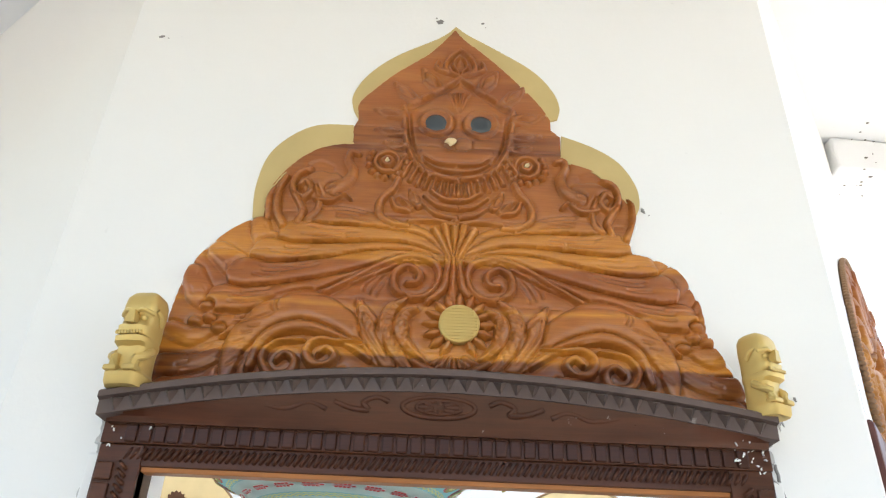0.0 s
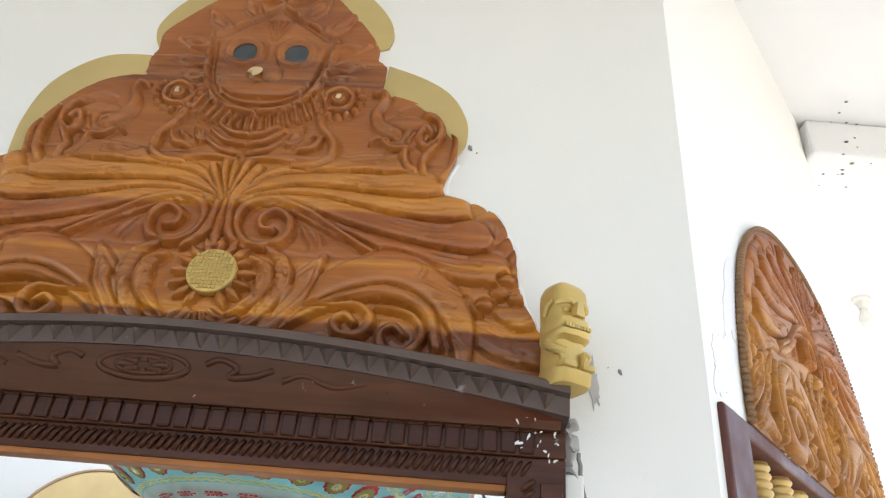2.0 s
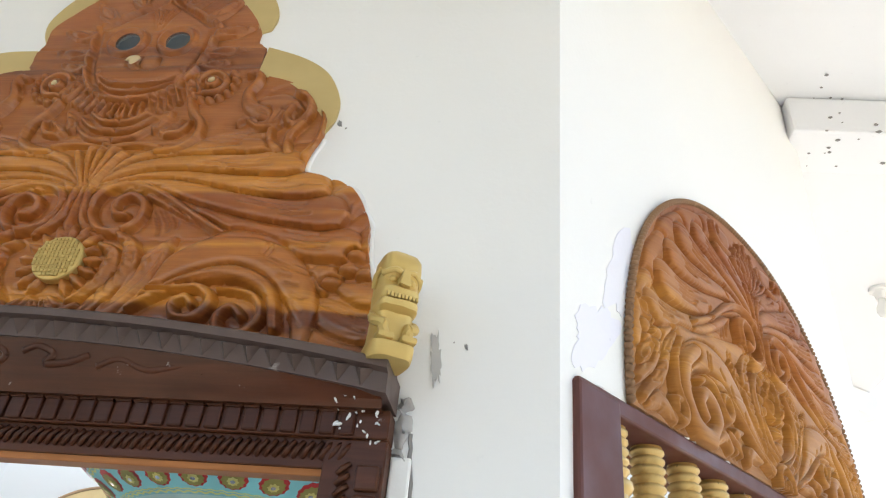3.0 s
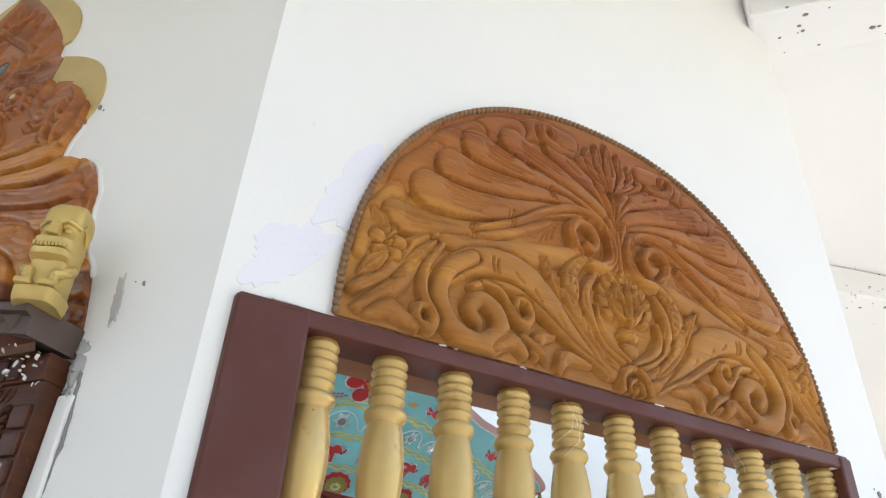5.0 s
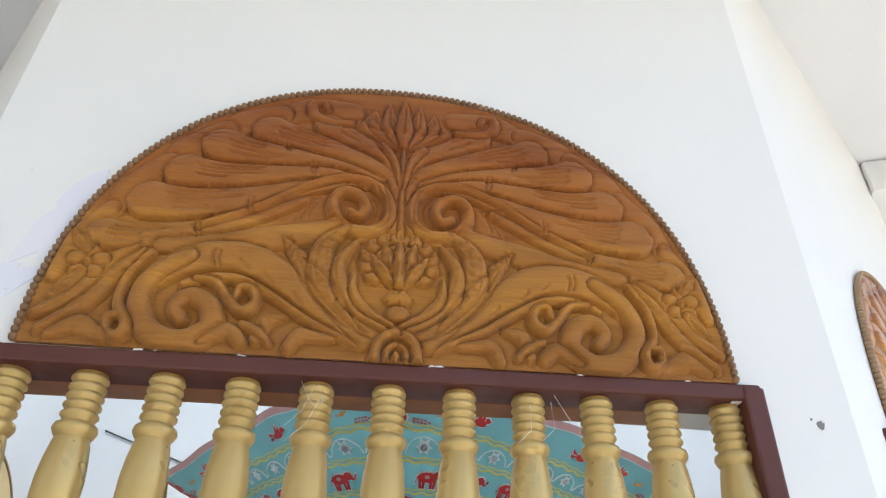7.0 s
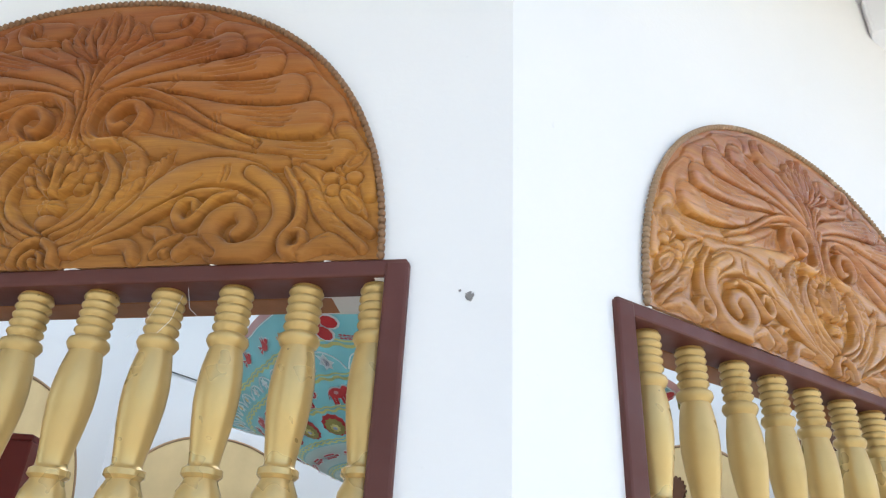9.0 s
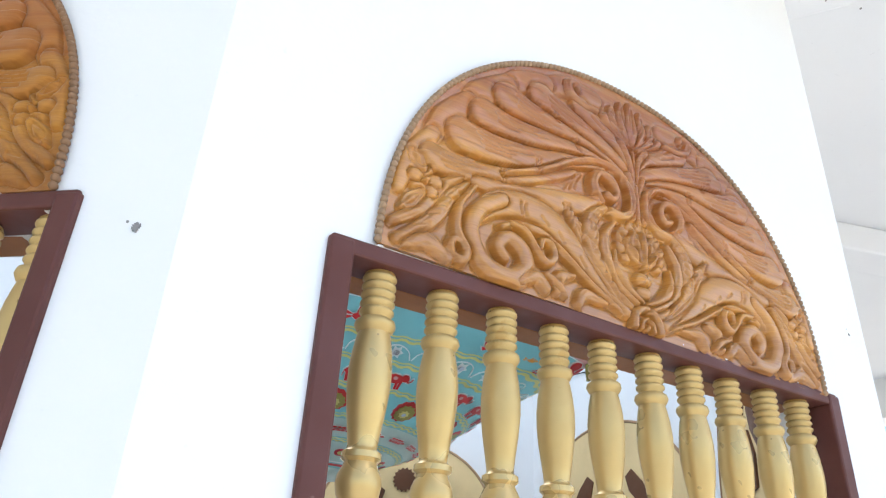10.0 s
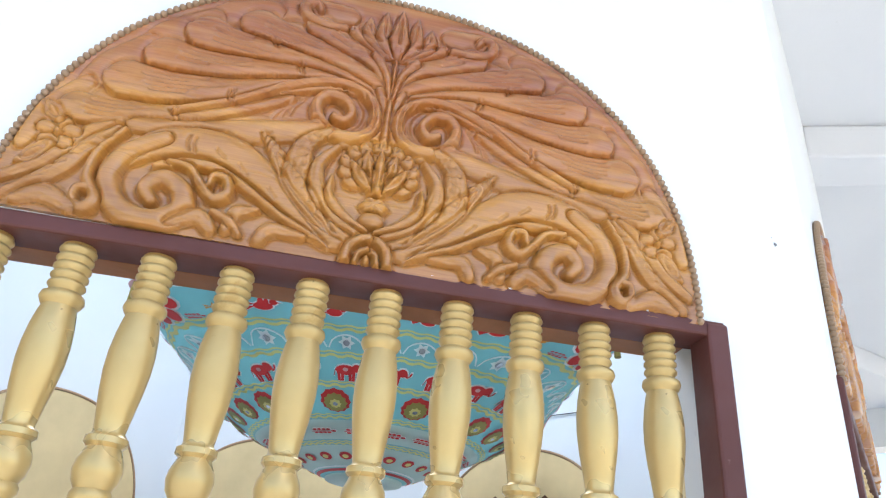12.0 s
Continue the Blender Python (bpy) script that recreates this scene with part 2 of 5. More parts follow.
def add_plate(bm, outline, y0, y1):
    """A flat plate in the x-z plane with the given outline, from depth y0 to y1."""
    a = [bm.verts.new((x, y0, z)) for x, z in outline]
    b = [bm.verts.new((x, y1, z)) for x, z in outline]
    bm.faces.new(a)
    bm.faces.new(b[::-1])
    for i in range(len(a)):
        j = (i + 1) % len(a)
        bm.faces.new((a[i], b[i], b[j], a[j]))


# ---- plan of the shrine ----
# corners of the eight outer faces, anticlockwise from the south face's left end
CORNERS = [(-0.48, -1.87), (1.077, -1.87), (1.927, -0.708), (1.810, 0.90), (0.591, 1.873), (-0.72, 1.77), (-1.68, 0.62), (-1.68, -0.95)]
NAMES = ["south", "southeast", "east", "northeast", "north", "northwest", "west", "southwest"]
THICK = 0.13
CEILING, BEAM = 3.62, 3.46
MIDDLE = Vector((0.12, -0.03, 0))


def face_frame(k):
    """The frame of a face: x along it to the right as seen from outside, y inwards, z up, from the corner of the plan."""
    a, b = Vector((*CORNERS[k], 0)), Vector((*CORNERS[(k + 1) % 8], 0))
    along = (b - a).normalized()
    inward = Vector((-along.y, along.x, 0))
    m = Matrix.Identity(4)
    m.col[0][:3], m.col[1][:3], m.col[3][:3] = along, inward, a
    return m, (b - a).length


def mitre(k):
    """How far the inner face stops short at the two ends of a face."""
    turns = []
    for i in (k, k + 1):
        p, q, r = (Vector(CORNERS[j % 8]) for j in (i - 1, i, i + 1))
        turns.append(THICK * math.tan((q - p).angle(r - q) / 2))
    return turns


def shrine_wall(k, opening):
    m, width = face_frame(k)
    u0, u1, z0, z1 = opening
    ends = mitre(k)
    bm = bmesh.new()
    top = CEILING

    def skin(y, left, right):
        xs, zs = (left, u0, u1, right), (0.0, z0, z1, top)
        grid = [[bm.verts.new((x, y, z)) for z in zs] for x in xs]
        for i in range(3):
            for j in range(3):
                if (i, j) != (1, 1) and zs[j + 1] > zs[j]:
                    f = bm.faces.new((grid[i][j], grid[i + 1][j], grid[i + 1][j + 1], grid[i][j + 1]))
                    f.material_index = 1 if y else 0
        return grid

    a, b = skin(0.0, 0.0, width), skin(THICK, ends[0], width - ends[1])
    ring = [(1, 1), (2, 1), (2, 2), (1, 2)]
    for (i, j), (p, q) in zip(ring, ring[1:] + ring[:1]):
        bm.faces.new((a[i][j], a[p][q], b[p][q], b[i][j]))
    ob = finished(bm, "wall_" + NAMES[k], [WHITE, PALE_BLUE])
    ob.matrix_world = m
    look_of = {0: "white plastered shrine wall round a carved doorway"}.get(k, "white plastered shrine wall with an arched screen opening")
    return tagged(ob, look_of, "wall", kind="structure")


# opening of each face: left, right, bottom, top; heights of the sills are alike
DOOR = (0.270, 1.320, 0.0, 1.990)
SCREENS = {1: (0.075, 1.270, 0.80, 2.090), 2: (0.222, 1.405, 0.80, 2.116)}
for k in range(8):
    width = face_frame(k)[1]
    shrine_wall(k, DOOR if k == 0 else SCREENS.get(k, (width / 2 - 0.59, width / 2 + 0.59, 0.80, 2.10)))


def disc_plate(name, radius, z0, z1, mat, label, category, centre=MIDDLE, sides=48):
    bm = bmesh.new()
    add_lathe(bm, [(radius, z0), (radius, z1)], sides, centre)
    return tagged(finished(bm, name, mat), label, category, kind="structure")


disc_plate("floor", 5.6, -0.15, 0.0, FLOOR_STONE, "pale worn stone floor round the shrine", "floor")


# unseen east edges, drawn in to let more daylight onto the east face
EAST_EDGE, ROOF_EAST = 3.5, 2.95


def ring_slab(name, inner, outer, z0, z1, mat, label, category, sides=32):
    """A flat slab with a round opening in its middle."""
    bm = bmesh.new()
    def reach(r, a):
        return min(r, ROOF_EAST / math.cos(a)) if math.cos(a) > 0.1 else r

    add = [[bm.verts.new((MIDDLE.x + reach(r, a) * math.cos(a), MIDDLE.y + reach(r, a) * math.sin(a), z)) for a in [2 * math.pi * i / sides for i in range(sides)]]
           for r, z in ((inner, z0), (outer, z0), (outer, z1), (inner, z1))]
    for a, b in zip(add, add[1:] + add[:1]):
        for i in range(sides):
            j = (i + 1) % sides
            bm.faces.new((a[i], a[j], b[j], b[i]))
    return tagged(finished(bm, name, mat), label, category, kind="structure")


# the opening over the shrine is unseen, added to let skylight inside
ring_slab("ceiling", 1.35, 5.7, CEILING, CEILING + 0.15, CEILING_WHITE, "whitewashed concrete ceiling slab over the walk", "ceiling")


def sun_block_wall():
    """Unseen upstand round the opening, low to the northwest and west, high towards the sun to block it."""
    bm = bmesh.new()
    for i in range(24):
        a0, a1 = radians(15 * i), radians(15 * (i + 1))
        high = 9.0 if i < 9 or i > 15 else 3.95
        p = [MIDDLE + Vector((r * math.cos(a), r * math.sin(a), 0)) for r, a in ((1.35, a0), (1.50, a0), (1.50, a1), (1.35, a1))]
        lo = [bm.verts.new(q + Vector((0, 0, CEILING + 0.15))) for q in p]
        hi = [bm.verts.new(q + Vector((0, 0, high))) for q in p]
        bm.faces.new(lo[::-1])
        bm.faces.new(hi)
        for j in range(4):
            bm.faces.new((lo[j], lo[(j + 1) % 4], hi[(j + 1) % 4], hi[j]))
    tagged(finished(bm, "sun_block_wall", CEILING_WHITE), "unseen whitewashed upstand added to keep the sun out", "wall", kind="structure")


sun_block_wall()
disc_plate("ground", 900, -0.45, -0.25, GROUND_EARTH, "dry open ground round the hall", "ground")


def ceiling_beam(k):
    """A beam from a corner of the shrine out to the hall's edge."""
    a = Vector((*CORNERS[k], 0))
    way = {2: Vector((0.997, 0.07, 0)), 3: Vector((0.80, 0.60, 0))}.get(k, (a - MIDDLE).normalized())
    m = Matrix.Identity(4)
    m.col[0][:3], m.col[1][:3], m.col[3][:3] = way, Vector((-way.y, way.x, 0)), a
    bm = bmesh.new()
    add_box(bm, -0.05, 1.55 if k in (2, 3) else 3.4, -0.11, 0.11, BEAM, CEILING - 0.002, 0.012)
    ob = finished(bm, "ceiling_beam", CEILING_WHITE)
    ob.matrix_world = m
    return tagged(ob, "whitewashed concrete ceiling beam with cobwebs", "beam", kind="structure")


for k in range(8):
    ceiling_beam(k)


def hall_edge(k):
    """One unseen side of the hall: a parapet, a lintel, and on the closed sides a wall between them."""
    radius, half = 5.2, 5.2 * math.tan(math.pi / 8)
    left, right = -half, half
    if k == 2:
        radius, left, right = EAST_EDGE, EAST_EDGE - 5.2 * math.sqrt(2), 5.2 * math.sqrt(2) - EAST_EDGE
    elif k in (1, 3):
        cut = math.sqrt(2) * EAST_EDGE - 5.2
        left, right = (left, cut) if k == 1 else (-cut, right)
    angle = radians(-90 + 45 * k)
    m = Matrix.Translation(MIDDLE) @ Matrix.Rotation(angle + math.pi / 2, 4, "Z")
    bm = bmesh.new()
    closed = k in WALLED_TO_DIM
    add_box(bm, left, right, -radius - 0.12, -radius + 0.12, 0, CEILING if closed else 0.5)
    if not closed and k != 2:
        add_box(bm, left, right, -radius - 0.12, -radius + 0.12, 3.30, CEILING)
    if k not in (1, 2):
        add_box(bm, right - 0.2, right + 0.2, -radius - 0.2, -radius + 0.2, 0, CEILING, 0.02)
    ob = finished(bm, "unseen_hall_side_" + NAMES[k], WHITE)
    ob.matrix_world = m
    tagged(ob, "unseen whitewashed wall added to dim the southeast face" if closed else "whitewashed parapet and pillar of the open hall", "wall", kind="structure")


# the southeast side gets an unseen full wall, added to block its daylight
WALLED_TO_DIM = (1,)
for k in range(8):
    hall_edge(k)


# ---- relief carving ----
class Relief:
    """A carved board as a height field over x and z, in metres; strokes are mirrored about x = 0."""

    def __init__(self, x0, x1, z0, z1, step):
        self.xs, self.zs = np.arange(x0, x1 + step / 2, step), np.arange(z0, z1 + step / 2, step)
        self.X, self.Z = np.meshgrid(self.xs, self.zs, indexing="ij")
        self.H = np.zeros_like(self.X)
        self.cut = np.zeros_like(self.X)
        self.piece = np.zeros(self.X.shape, int)
        self.count = 0
        self.depth = 1.0
        self.full = 1.38
        self.rng = random.Random(7)

    def _near(self, line, reach):
        i0, i1 = np.searchsorted(self.xs, (line[:, 0].min() - reach, line[:, 0].max() + reach))
        j0, j1 = np.searchsorted(self.zs, (line[:, 1].min() - reach, line[:, 1].max() + reach))
        w = (slice(i0, i1), slice(j0, j1))
        X, Z = self.X[w], self.Z[w]
        best, along, side = np.full(X.shape, 9.0), np.zeros(X.shape), np.zeros(X.shape)
        n = len(line) - 1
        for i in range(n):
            a, d = line[i], line[i + 1] - line[i]
            q = d @ d + 1e-12
            s = np.clip(((X - a[0]) * d[0] + (Z - a[1]) * d[1]) / q, 0, 1)
            px, pz = X - a[0] - s * d[0], Z - a[1] - s * d[1]
            r = np.hypot(px, pz)
            closer = r < best
            best[closer] = r[closer]
            along[closer] = ((i + s) / n)[closer]
            side[closer] = (np.sign(d[0] * pz - d[1] * px) * r)[closer]
        return w, best, along, side

    def stroke(self, points, r0, r1, rm=None, height=0.012, flutes=0, sharp=0.62, mirror=True, lean=0.0, lines=True):
        """A raised, rounded band along a line, r0 wide at its start, rm in the middle, r1 at its end."""
        if not lean:
            full = 1.18 if len(points) > 8 else self.full
            r0, r1, rm = r0 * 1.15, r1 * 1.15, (rm if rm else (r0 + r1) / 2) * full
        for sign in (1, -1) if mirror else (1,):
            line = curve_points([(x * sign, z) for x, z in points], 8)
            reach = max(r0, r1, rm or 0)
            w, d, s, side = self._near(line, reach)
            if d.size == 0:
                continue
            r = np.interp(s, (0, 0.5, 1), (r0, rm if rm else (r0 + r1) / 2, r1))
            t = np.clip(d / r, 0, 1)
            inside = d < r
            q = sign * side / r
            if lean:
                # a broad plume: tucked under its neighbour on one side, a soft swell across, a low step at its rim
                lift = np.clip((1 - lean * q) / 2, 0, 1)
                h = height * (0.26 + 0.40 * lift + 0.34 * (1 - t ** 2) ** 0.7) * np.clip(0.55 + 0.50 * s, 0, 1)
            else:
                h = height * (0.20 + 0.80 * (1 - t ** 2.3) ** sharp) * np.clip(0.70 + r / reach * 0.30, 0, 1)
                if lines:
                    for at in (-0.45, 0.40):
                        knife = np.exp(-((q - at) * r / 0.0013) ** 2) * (s > 0.10) * (s < 0.90) * (r > 0.0085)
                        h = h - 0.0034 * knife * np.clip(0.1 + np.sin(s * 15 + at * 9 + height * 900), 0, 1)
            if flutes:
                h *= 0.84 + 0.16 * np.abs(np.cos(q * flutes * np.pi / 2))
            self.count += 1
            self.piece[w] = np.where(inside, self.count, self.piece[w])
            self.H[w] = np.where(inside, np.maximum(h, self.H[w] * (0.25 if lean else 0.6)), self.H[w])
        return self

    def leaf(self, base, tip, width, height=0.012):
        """A pointed leaf with a raised rim and a sunk middle rib."""
        (x0, z0), (x1, z1) = base, tip
        mid = ((x0 + x1) / 2, (z0 + z1) / 2)
        n = (-(z1 - z0), x1 - x0)
        self.stroke([base, mid, tip], width * 0.7, 0.003, width, height, 0, 0.6, True, 0.0, False)
        for side in (0.55, -0.55):
            self.groove([base, (mid[0] + n[0] * side * width / math.hypot(*n), mid[1] + n[1] * side * width / math.hypot(*n)), (x0 + 0.86 * (x1 - x0), z0 + 0.86 * (z1 - z0))], 0.0018, 0.0050)
        return self

    def groove(self, points, width=0.0016, depth=0.0035, mirror=True):
        width, depth = width * 1.75, depth * 1.4
        for sign in (1, -1) if mirror else (1,):
            line = curve_points([(x * sign, z) for x, z in points], 6)
            w, d, s, _ = self._near(line, width * 3)
            if d.size:
                fade = np.clip(np.minimum(s, 1 - s) * 8, 0, 1)
                self.cut[w] = np.maximum(self.cut[w], depth * fade * np.exp(-(d / width) ** 2))
        return self

    def feather(self, points, r0, r1, height=0.013, lines=4):
        """A plume that widens to a rounded tip, with fine lines fanning along it."""
        self.stroke(points, r0, r1 * 1.1, (r0 + r1) * 0.55, height, 0, 0.30, True, 1.0)
        line = curve_points(points, 8)
        count = max(2, lines - 2)
        for k in range(count):
            off = (k + 0.6) / count * 1.7 - 0.85
            begin, end = 0.50 + 0.24 * self.rng.random(), 0.90 + 0.12 * self.rng.random() - 0.16 * off * off
            pts = []
            for i in range(int(len(line) * begin), int(len(line) * end), 2):
                d = line[min(i + 1, len(line) - 1)] - line[max(i - 1, 0)]
                d = d / (np.hypot(*d) + 1e-9)
                r = r0 + (r1 - r0) * i / len(line)
                pts.append(tuple(line[i] + np.array((-d[1], d[0])) * off * r * 0.9))
            if len(pts) > 2:
                self.groove(pts, 0.0017, 0.0040)

    def hatch(self, points, count, spread, length):
        """Short knife cuts side by side across a leaf, each a little different."""
        line = curve_points(points, 12)
        for k in range(count):
            i = int((k + 0.5) / count * (len(line) - 1))
            d = line[min(i + 1, len(line) - 1)] - line[max(i - 1, 0)]
            d = d / (np.hypot(*d) + 1e-9)
            side = np.array((-d[1], d[0]))
            s = spread * (0.8 + 0.4 * self.rng.random())
            a, b = line[i] - side * s * 0.5, line[i] + side * s * 0.5 + d * length
            self.groove([tuple(a), tuple((a + b) / 2 + d * length * 0.18), tuple(b)], 0.0014, 0.0030)

    def dome(self, x, z, rx, rz, height, petals=0, power=0.5):
        for sign in (1, -1) if x else (1,):
            dx, dz = (self.X - x * sign) / rx, (self.Z - z) / rz
            r, a = np.hypot(dx, dz), np.arctan2(dz, dx)
            edge = 1 - 0.12 * np.abs(np.sin(a * petals / 2)) if petals else 1.0
            t = np.clip(r / edge, 0, 1)
            h = height * (1 - t ** 2) ** power
            if petals:
                h = h * (0.72 + 0.28 * np.abs(np.cos(a * petals / 2)))
            self.count += 1
            self.piece = np.where(t < 1, self.count, self.piece)
            self.H = np.where(t < 1, np.maximum(h, 0.4 * self.H), self.H)
        return self

    def ring(self, x, z, radius, width, height):
        for sign in (1, -1) if x else (1,):
            d = np.abs(np.hypot(self.X - x * sign, self.Z - z) - radius) / width
            self.H = np.maximum(self.H, height * np.sqrt(np.clip(1 - d ** 2, 0, 1)))
        return self

    def cushion(self, height=0.0042, reach=0.0030):
        """Every carved piece swells away from its cut outline, the leaves between the strokes as well."""
        p, step = self.piece, self.xs[1] - self.xs[0]
        away = np.full(p.shape, 1.0)
        for axis in (0, 1):
            same = np.diff(p, axis=axis) == 0
            a, b = [slice(None)] * 2, [slice(None)] * 2
            a[axis], b[axis] = slice(None, -1), slice(1, None)
            away[tuple(a)] = np.where(same, away[tuple(a)], 0.0)
            away[tuple(b)] = np.where(same, away[tuple(b)], 0.0)
        for _ in range(16):
            for dx, dz in ((1, 0), (-1, 0), (0, 1), (0, -1), (1, 1), (1, -1), (-1, 1), (-1, -1)):
                away = np.minimum(away, np.roll(away, (dx, dz), (0, 1)) + step * math.hypot(dx, dz))
        return height * (1 - np.exp(-np.clip(away, 0, 0.03) / reach)) ** 0.75

    def board(self, name, inside, depth, mat, parent, label="", flat_above=9.0):
        """The carved face with its edge, inside the outline given by a test on x and z."""
        n = np.array([noise.noise((x * 9, z * 9, 3.1)) for x in self.xs[::6] for z in self.zs[::6]]).reshape(len(self.xs[::6]), len(self.zs[::6]))
        soft = np.repeat(np.repeat(n, 6, 0), 6, 1)[: self.X.shape[0], : self.X.shape[1]]
        k = np.ones(7) / 7
        for axis in (0, 1):
            soft = np.apply_along_axis(lambda q: np.convolve(q, k, "same"), axis, soft)
        low = np.clip((flat_above - self.Z) / 0.03, 0.0, 1.0)
        H = self.H * (0.80 + 0.10 * low) + self.cushion() * (0.70 + 0.30 * low) + 0.0006 * soft - self.cut * self.depth
        H = np.maximum(H, 0.0)
        H = (4 * H + np.roll(H, 1, 0) + np.roll(H, -1, 0) + np.roll(H, 1, 1) + np.roll(H, -1, 1)) / 8
        keep = inside(self.X, self.Z)
        number = np.full(keep.shape, -1)
        number[keep] = np.arange(keep.sum())
        top = np.stack([self.X[keep], -depth - H[keep], self.Z[keep]], 1)
        q = np.stack([number[:-1, :-1], number[1:, :-1], number[1:, 1:], number[:-1, 1:]], -1)
        full = (q >= 0).all(-1)
        faces = q[full]
        # rim: edges used once
        loops = np.concatenate([faces[:, [i, (i + 1) % 4]] for i in range(4)])
        key = np.sort(loops, 1)
        _, first, count = np.unique(key, axis=0, return_index=True, return_counts=True)
        rim = loops[first[count == 1]]
        edge = np.unique(rim)
        # ease the stepped edge into a smooth line
        for _ in range(6):
            pull, number_of = np.zeros((len(top), 3)), np.zeros(len(top))
            for i, j in ((0, 1), (1, 0)):
                np.add.at(pull, rim[:, i], top[rim[:, j]])
                np.add.at(number_of, rim[:, i], 1)
            mean = pull[edge] / number_of[edge][:, None]
            top[edge, 0] = 0.5 * top[edge, 0] + 0.5 * mean[:, 0]
            top[edge, 2] = 0.5 * top[edge, 2] + 0.5 * mean[:, 2]
        back = np.stack([top[edge, 0], np.full(len(edge), 0.004), top[edge, 2]], 1)
        low = np.zeros(len(top), int)
        low[edge] = len(top) + np.arange(len(edge))
        sides = np.stack([rim[:, 1], rim[:, 0], low[rim[:, 0]], low[rim[:, 1]]], 1)
        me = bpy.data.meshes.new(name)
        me.from_pydata(np.concatenate([top, back]).tolist(), [], np.concatenate([faces, sides]).tolist())
        me.materials.append(mat)
        me.shade_smooth()
        me.set_sharp_from_angle(angle=radians(60))
        ob = new(name, me)
        ob.parent = parent
        return tagged(ob, label) if label else ob


def mirrored(half):
    """A closed outline from its right half, given from the top down."""
    return [*half, *[(-x, z) for x, z in half[::-1] if abs(x) > 1e-6]]


def inside_outline(outline):
    p = np.array(outline)

    def test(X, Z):
        hit = np.zeros(X.shape, bool)
        for (x0, z0), (x1, z1) in zip(p, np.roll(p, -1, 0)):
            if z0 != z1:
                hit ^= ((Z < z0) != (Z < z1)) & (X < (x1 - x0) * (Z - z0) / (z1 - z0) + x0)
        return hit

    return test


def arch_height(x, half, height):
    """The rounded outline of an arch board."""
    return height * np.clip(1 - np.clip(np.abs(x) / half, 0, 1) ** 2.2, 0, 1) ** (1 / 2.2)


ARCH_HALF, ARCH_HIGH = 0.565, 0.566


def carve_arch():
    r = Relief(-0.575, 0.575, 0.0, 0.60, 0.0016)
    r.full = 1.15
    # the outer rim of leaves, behind the plumes
    for a, b, c, w in (((0.10, 0.505), (0.18, 0.500), (0.245, 0.470), 0.026), ((0.235, 0.480), (0.300, 0.450), (0.350, 0.405), 0.026), ((0.330, 0.430), (0.390, 0.375), (0.430, 0.320), 0.026),
                       ((0.415, 0.345), (0.462, 0.285), (0.490, 0.225), 0.024), ((0.485, 0.240), (0.520, 0.180), (0.540, 0.110), 0.018)):
        r.stroke([a, b, c], w * 0.8, w * 0.6, w, 0.009, 0, 0.6, True, 0.0, False)
    # plumes, each lapping over the one above it
    r.feather([(0.004, 0.352), (0.036, 0.405), (0.094, 0.436), (0.142, 0.462)], 0.007, 0.026, 0.018, 3)
    r.feather([(0.008, 0.338), (0.048, 0.374), (0.130, 0.405), (0.205, 0.425), (0.245, 0.436)], 0.008, 0.034, 0.021, 6)
    r.feather([(0.014, 0.328), (0.090, 0.358), (0.190, 0.374), (0.280, 0.382), (0.326, 0.392)], 0.009, 0.036, 0.023, 6)
    r.feather([(0.040, 0.330), (0.130, 0.346), (0.225, 0.334), (0.318, 0.322), (0.378, 0.326)], 0.010, 0.036, 0.024, 7)
    r.feather([(0.090, 0.334), (0.180, 0.312), (0.270, 0.280), (0.360, 0.262), (0.425, 0.262)], 0.010, 0.036, 0.024, 7)
    r.feather([(0.165, 0.290), (0.255, 0.244), (0.350, 0.208), (0.440, 0.190), (0.482, 0.190)], 0.009, 0.028, 0.020, 6)
    # stalk and volute, with a bundle of lines round its outer turn
    r.stroke([(0.020, 0.342), (0.004, 0.300), (0.008, 0.256), (0.030, 0.226), (0.068, 0.222)], 0.009, 0.010, 0.012, 0.016)
    r.stroke([(0.340, 0.214), (0.252, 0.258), (0.178, 0.308), (0.116, 0.336), (0.064, 0.336), (0.028, 0.308), (0.020, 0.268), (0.038, 0.236), (0.074, 0.228),
              (0.108, 0.246), (0.122, 0.282), (0.106, 0.308), (0.076, 0.304), (0.062, 0.280), (0.072, 0.260), (0.090, 0.266)], 0.006, 0.008, 0.011, 0.023)
    for k in range(3):
        r.groove([(0.060 - 0.012 * k, 0.328 - 0.004 * k), (0.040 - 0.008 * k, 0.296), (0.044 - 0.010 * k, 0.262 - 0.006 * k), (0.066 - 0.006 * k, 0.244 - 0.008 * k)], 0.0015, 0.0048)
        r.groove([(0.142 + 0.010 * k, 0.300 - 0.006 * k), (0.158 + 0.012 * k, 0.276 - 0.008 * k), (0.164 + 0.014 * k, 0.254 - 0.006 * k)], 0.0014, 0.0040)
    # smooth field between volute and scroll
    r.stroke([(0.120, 0.232), (0.210, 0.208), (0.300, 0.186), (0.392, 0.176)], 0.020, 0.012, 0.022, 0.011, 0, 0.6, True, 0.0, False)
    # great scroll: a broad smooth leaf that narrows into its curl
    r.stroke([(0.030, 0.026), (0.110, 0.066), (0.190, 0.122), (0.266, 0.158), (0.340, 0.152), (0.392, 0.112)], 0.008, 0.016, 0.036, 0.018, 0, 0.6, True, 0.0, False)
    r.stroke([(0.340, 0.158), (0.386, 0.122), (0.402, 0.072), (0.374, 0.024), (0.322, 0.014), (0.288, 0.036), (0.294, 0.072), (0.326, 0.088), (0.346, 0.066), (0.332, 0.046)], 0.013, 0.010, 0.018, 0.021, 0, 0.6, True, 0.0, False)
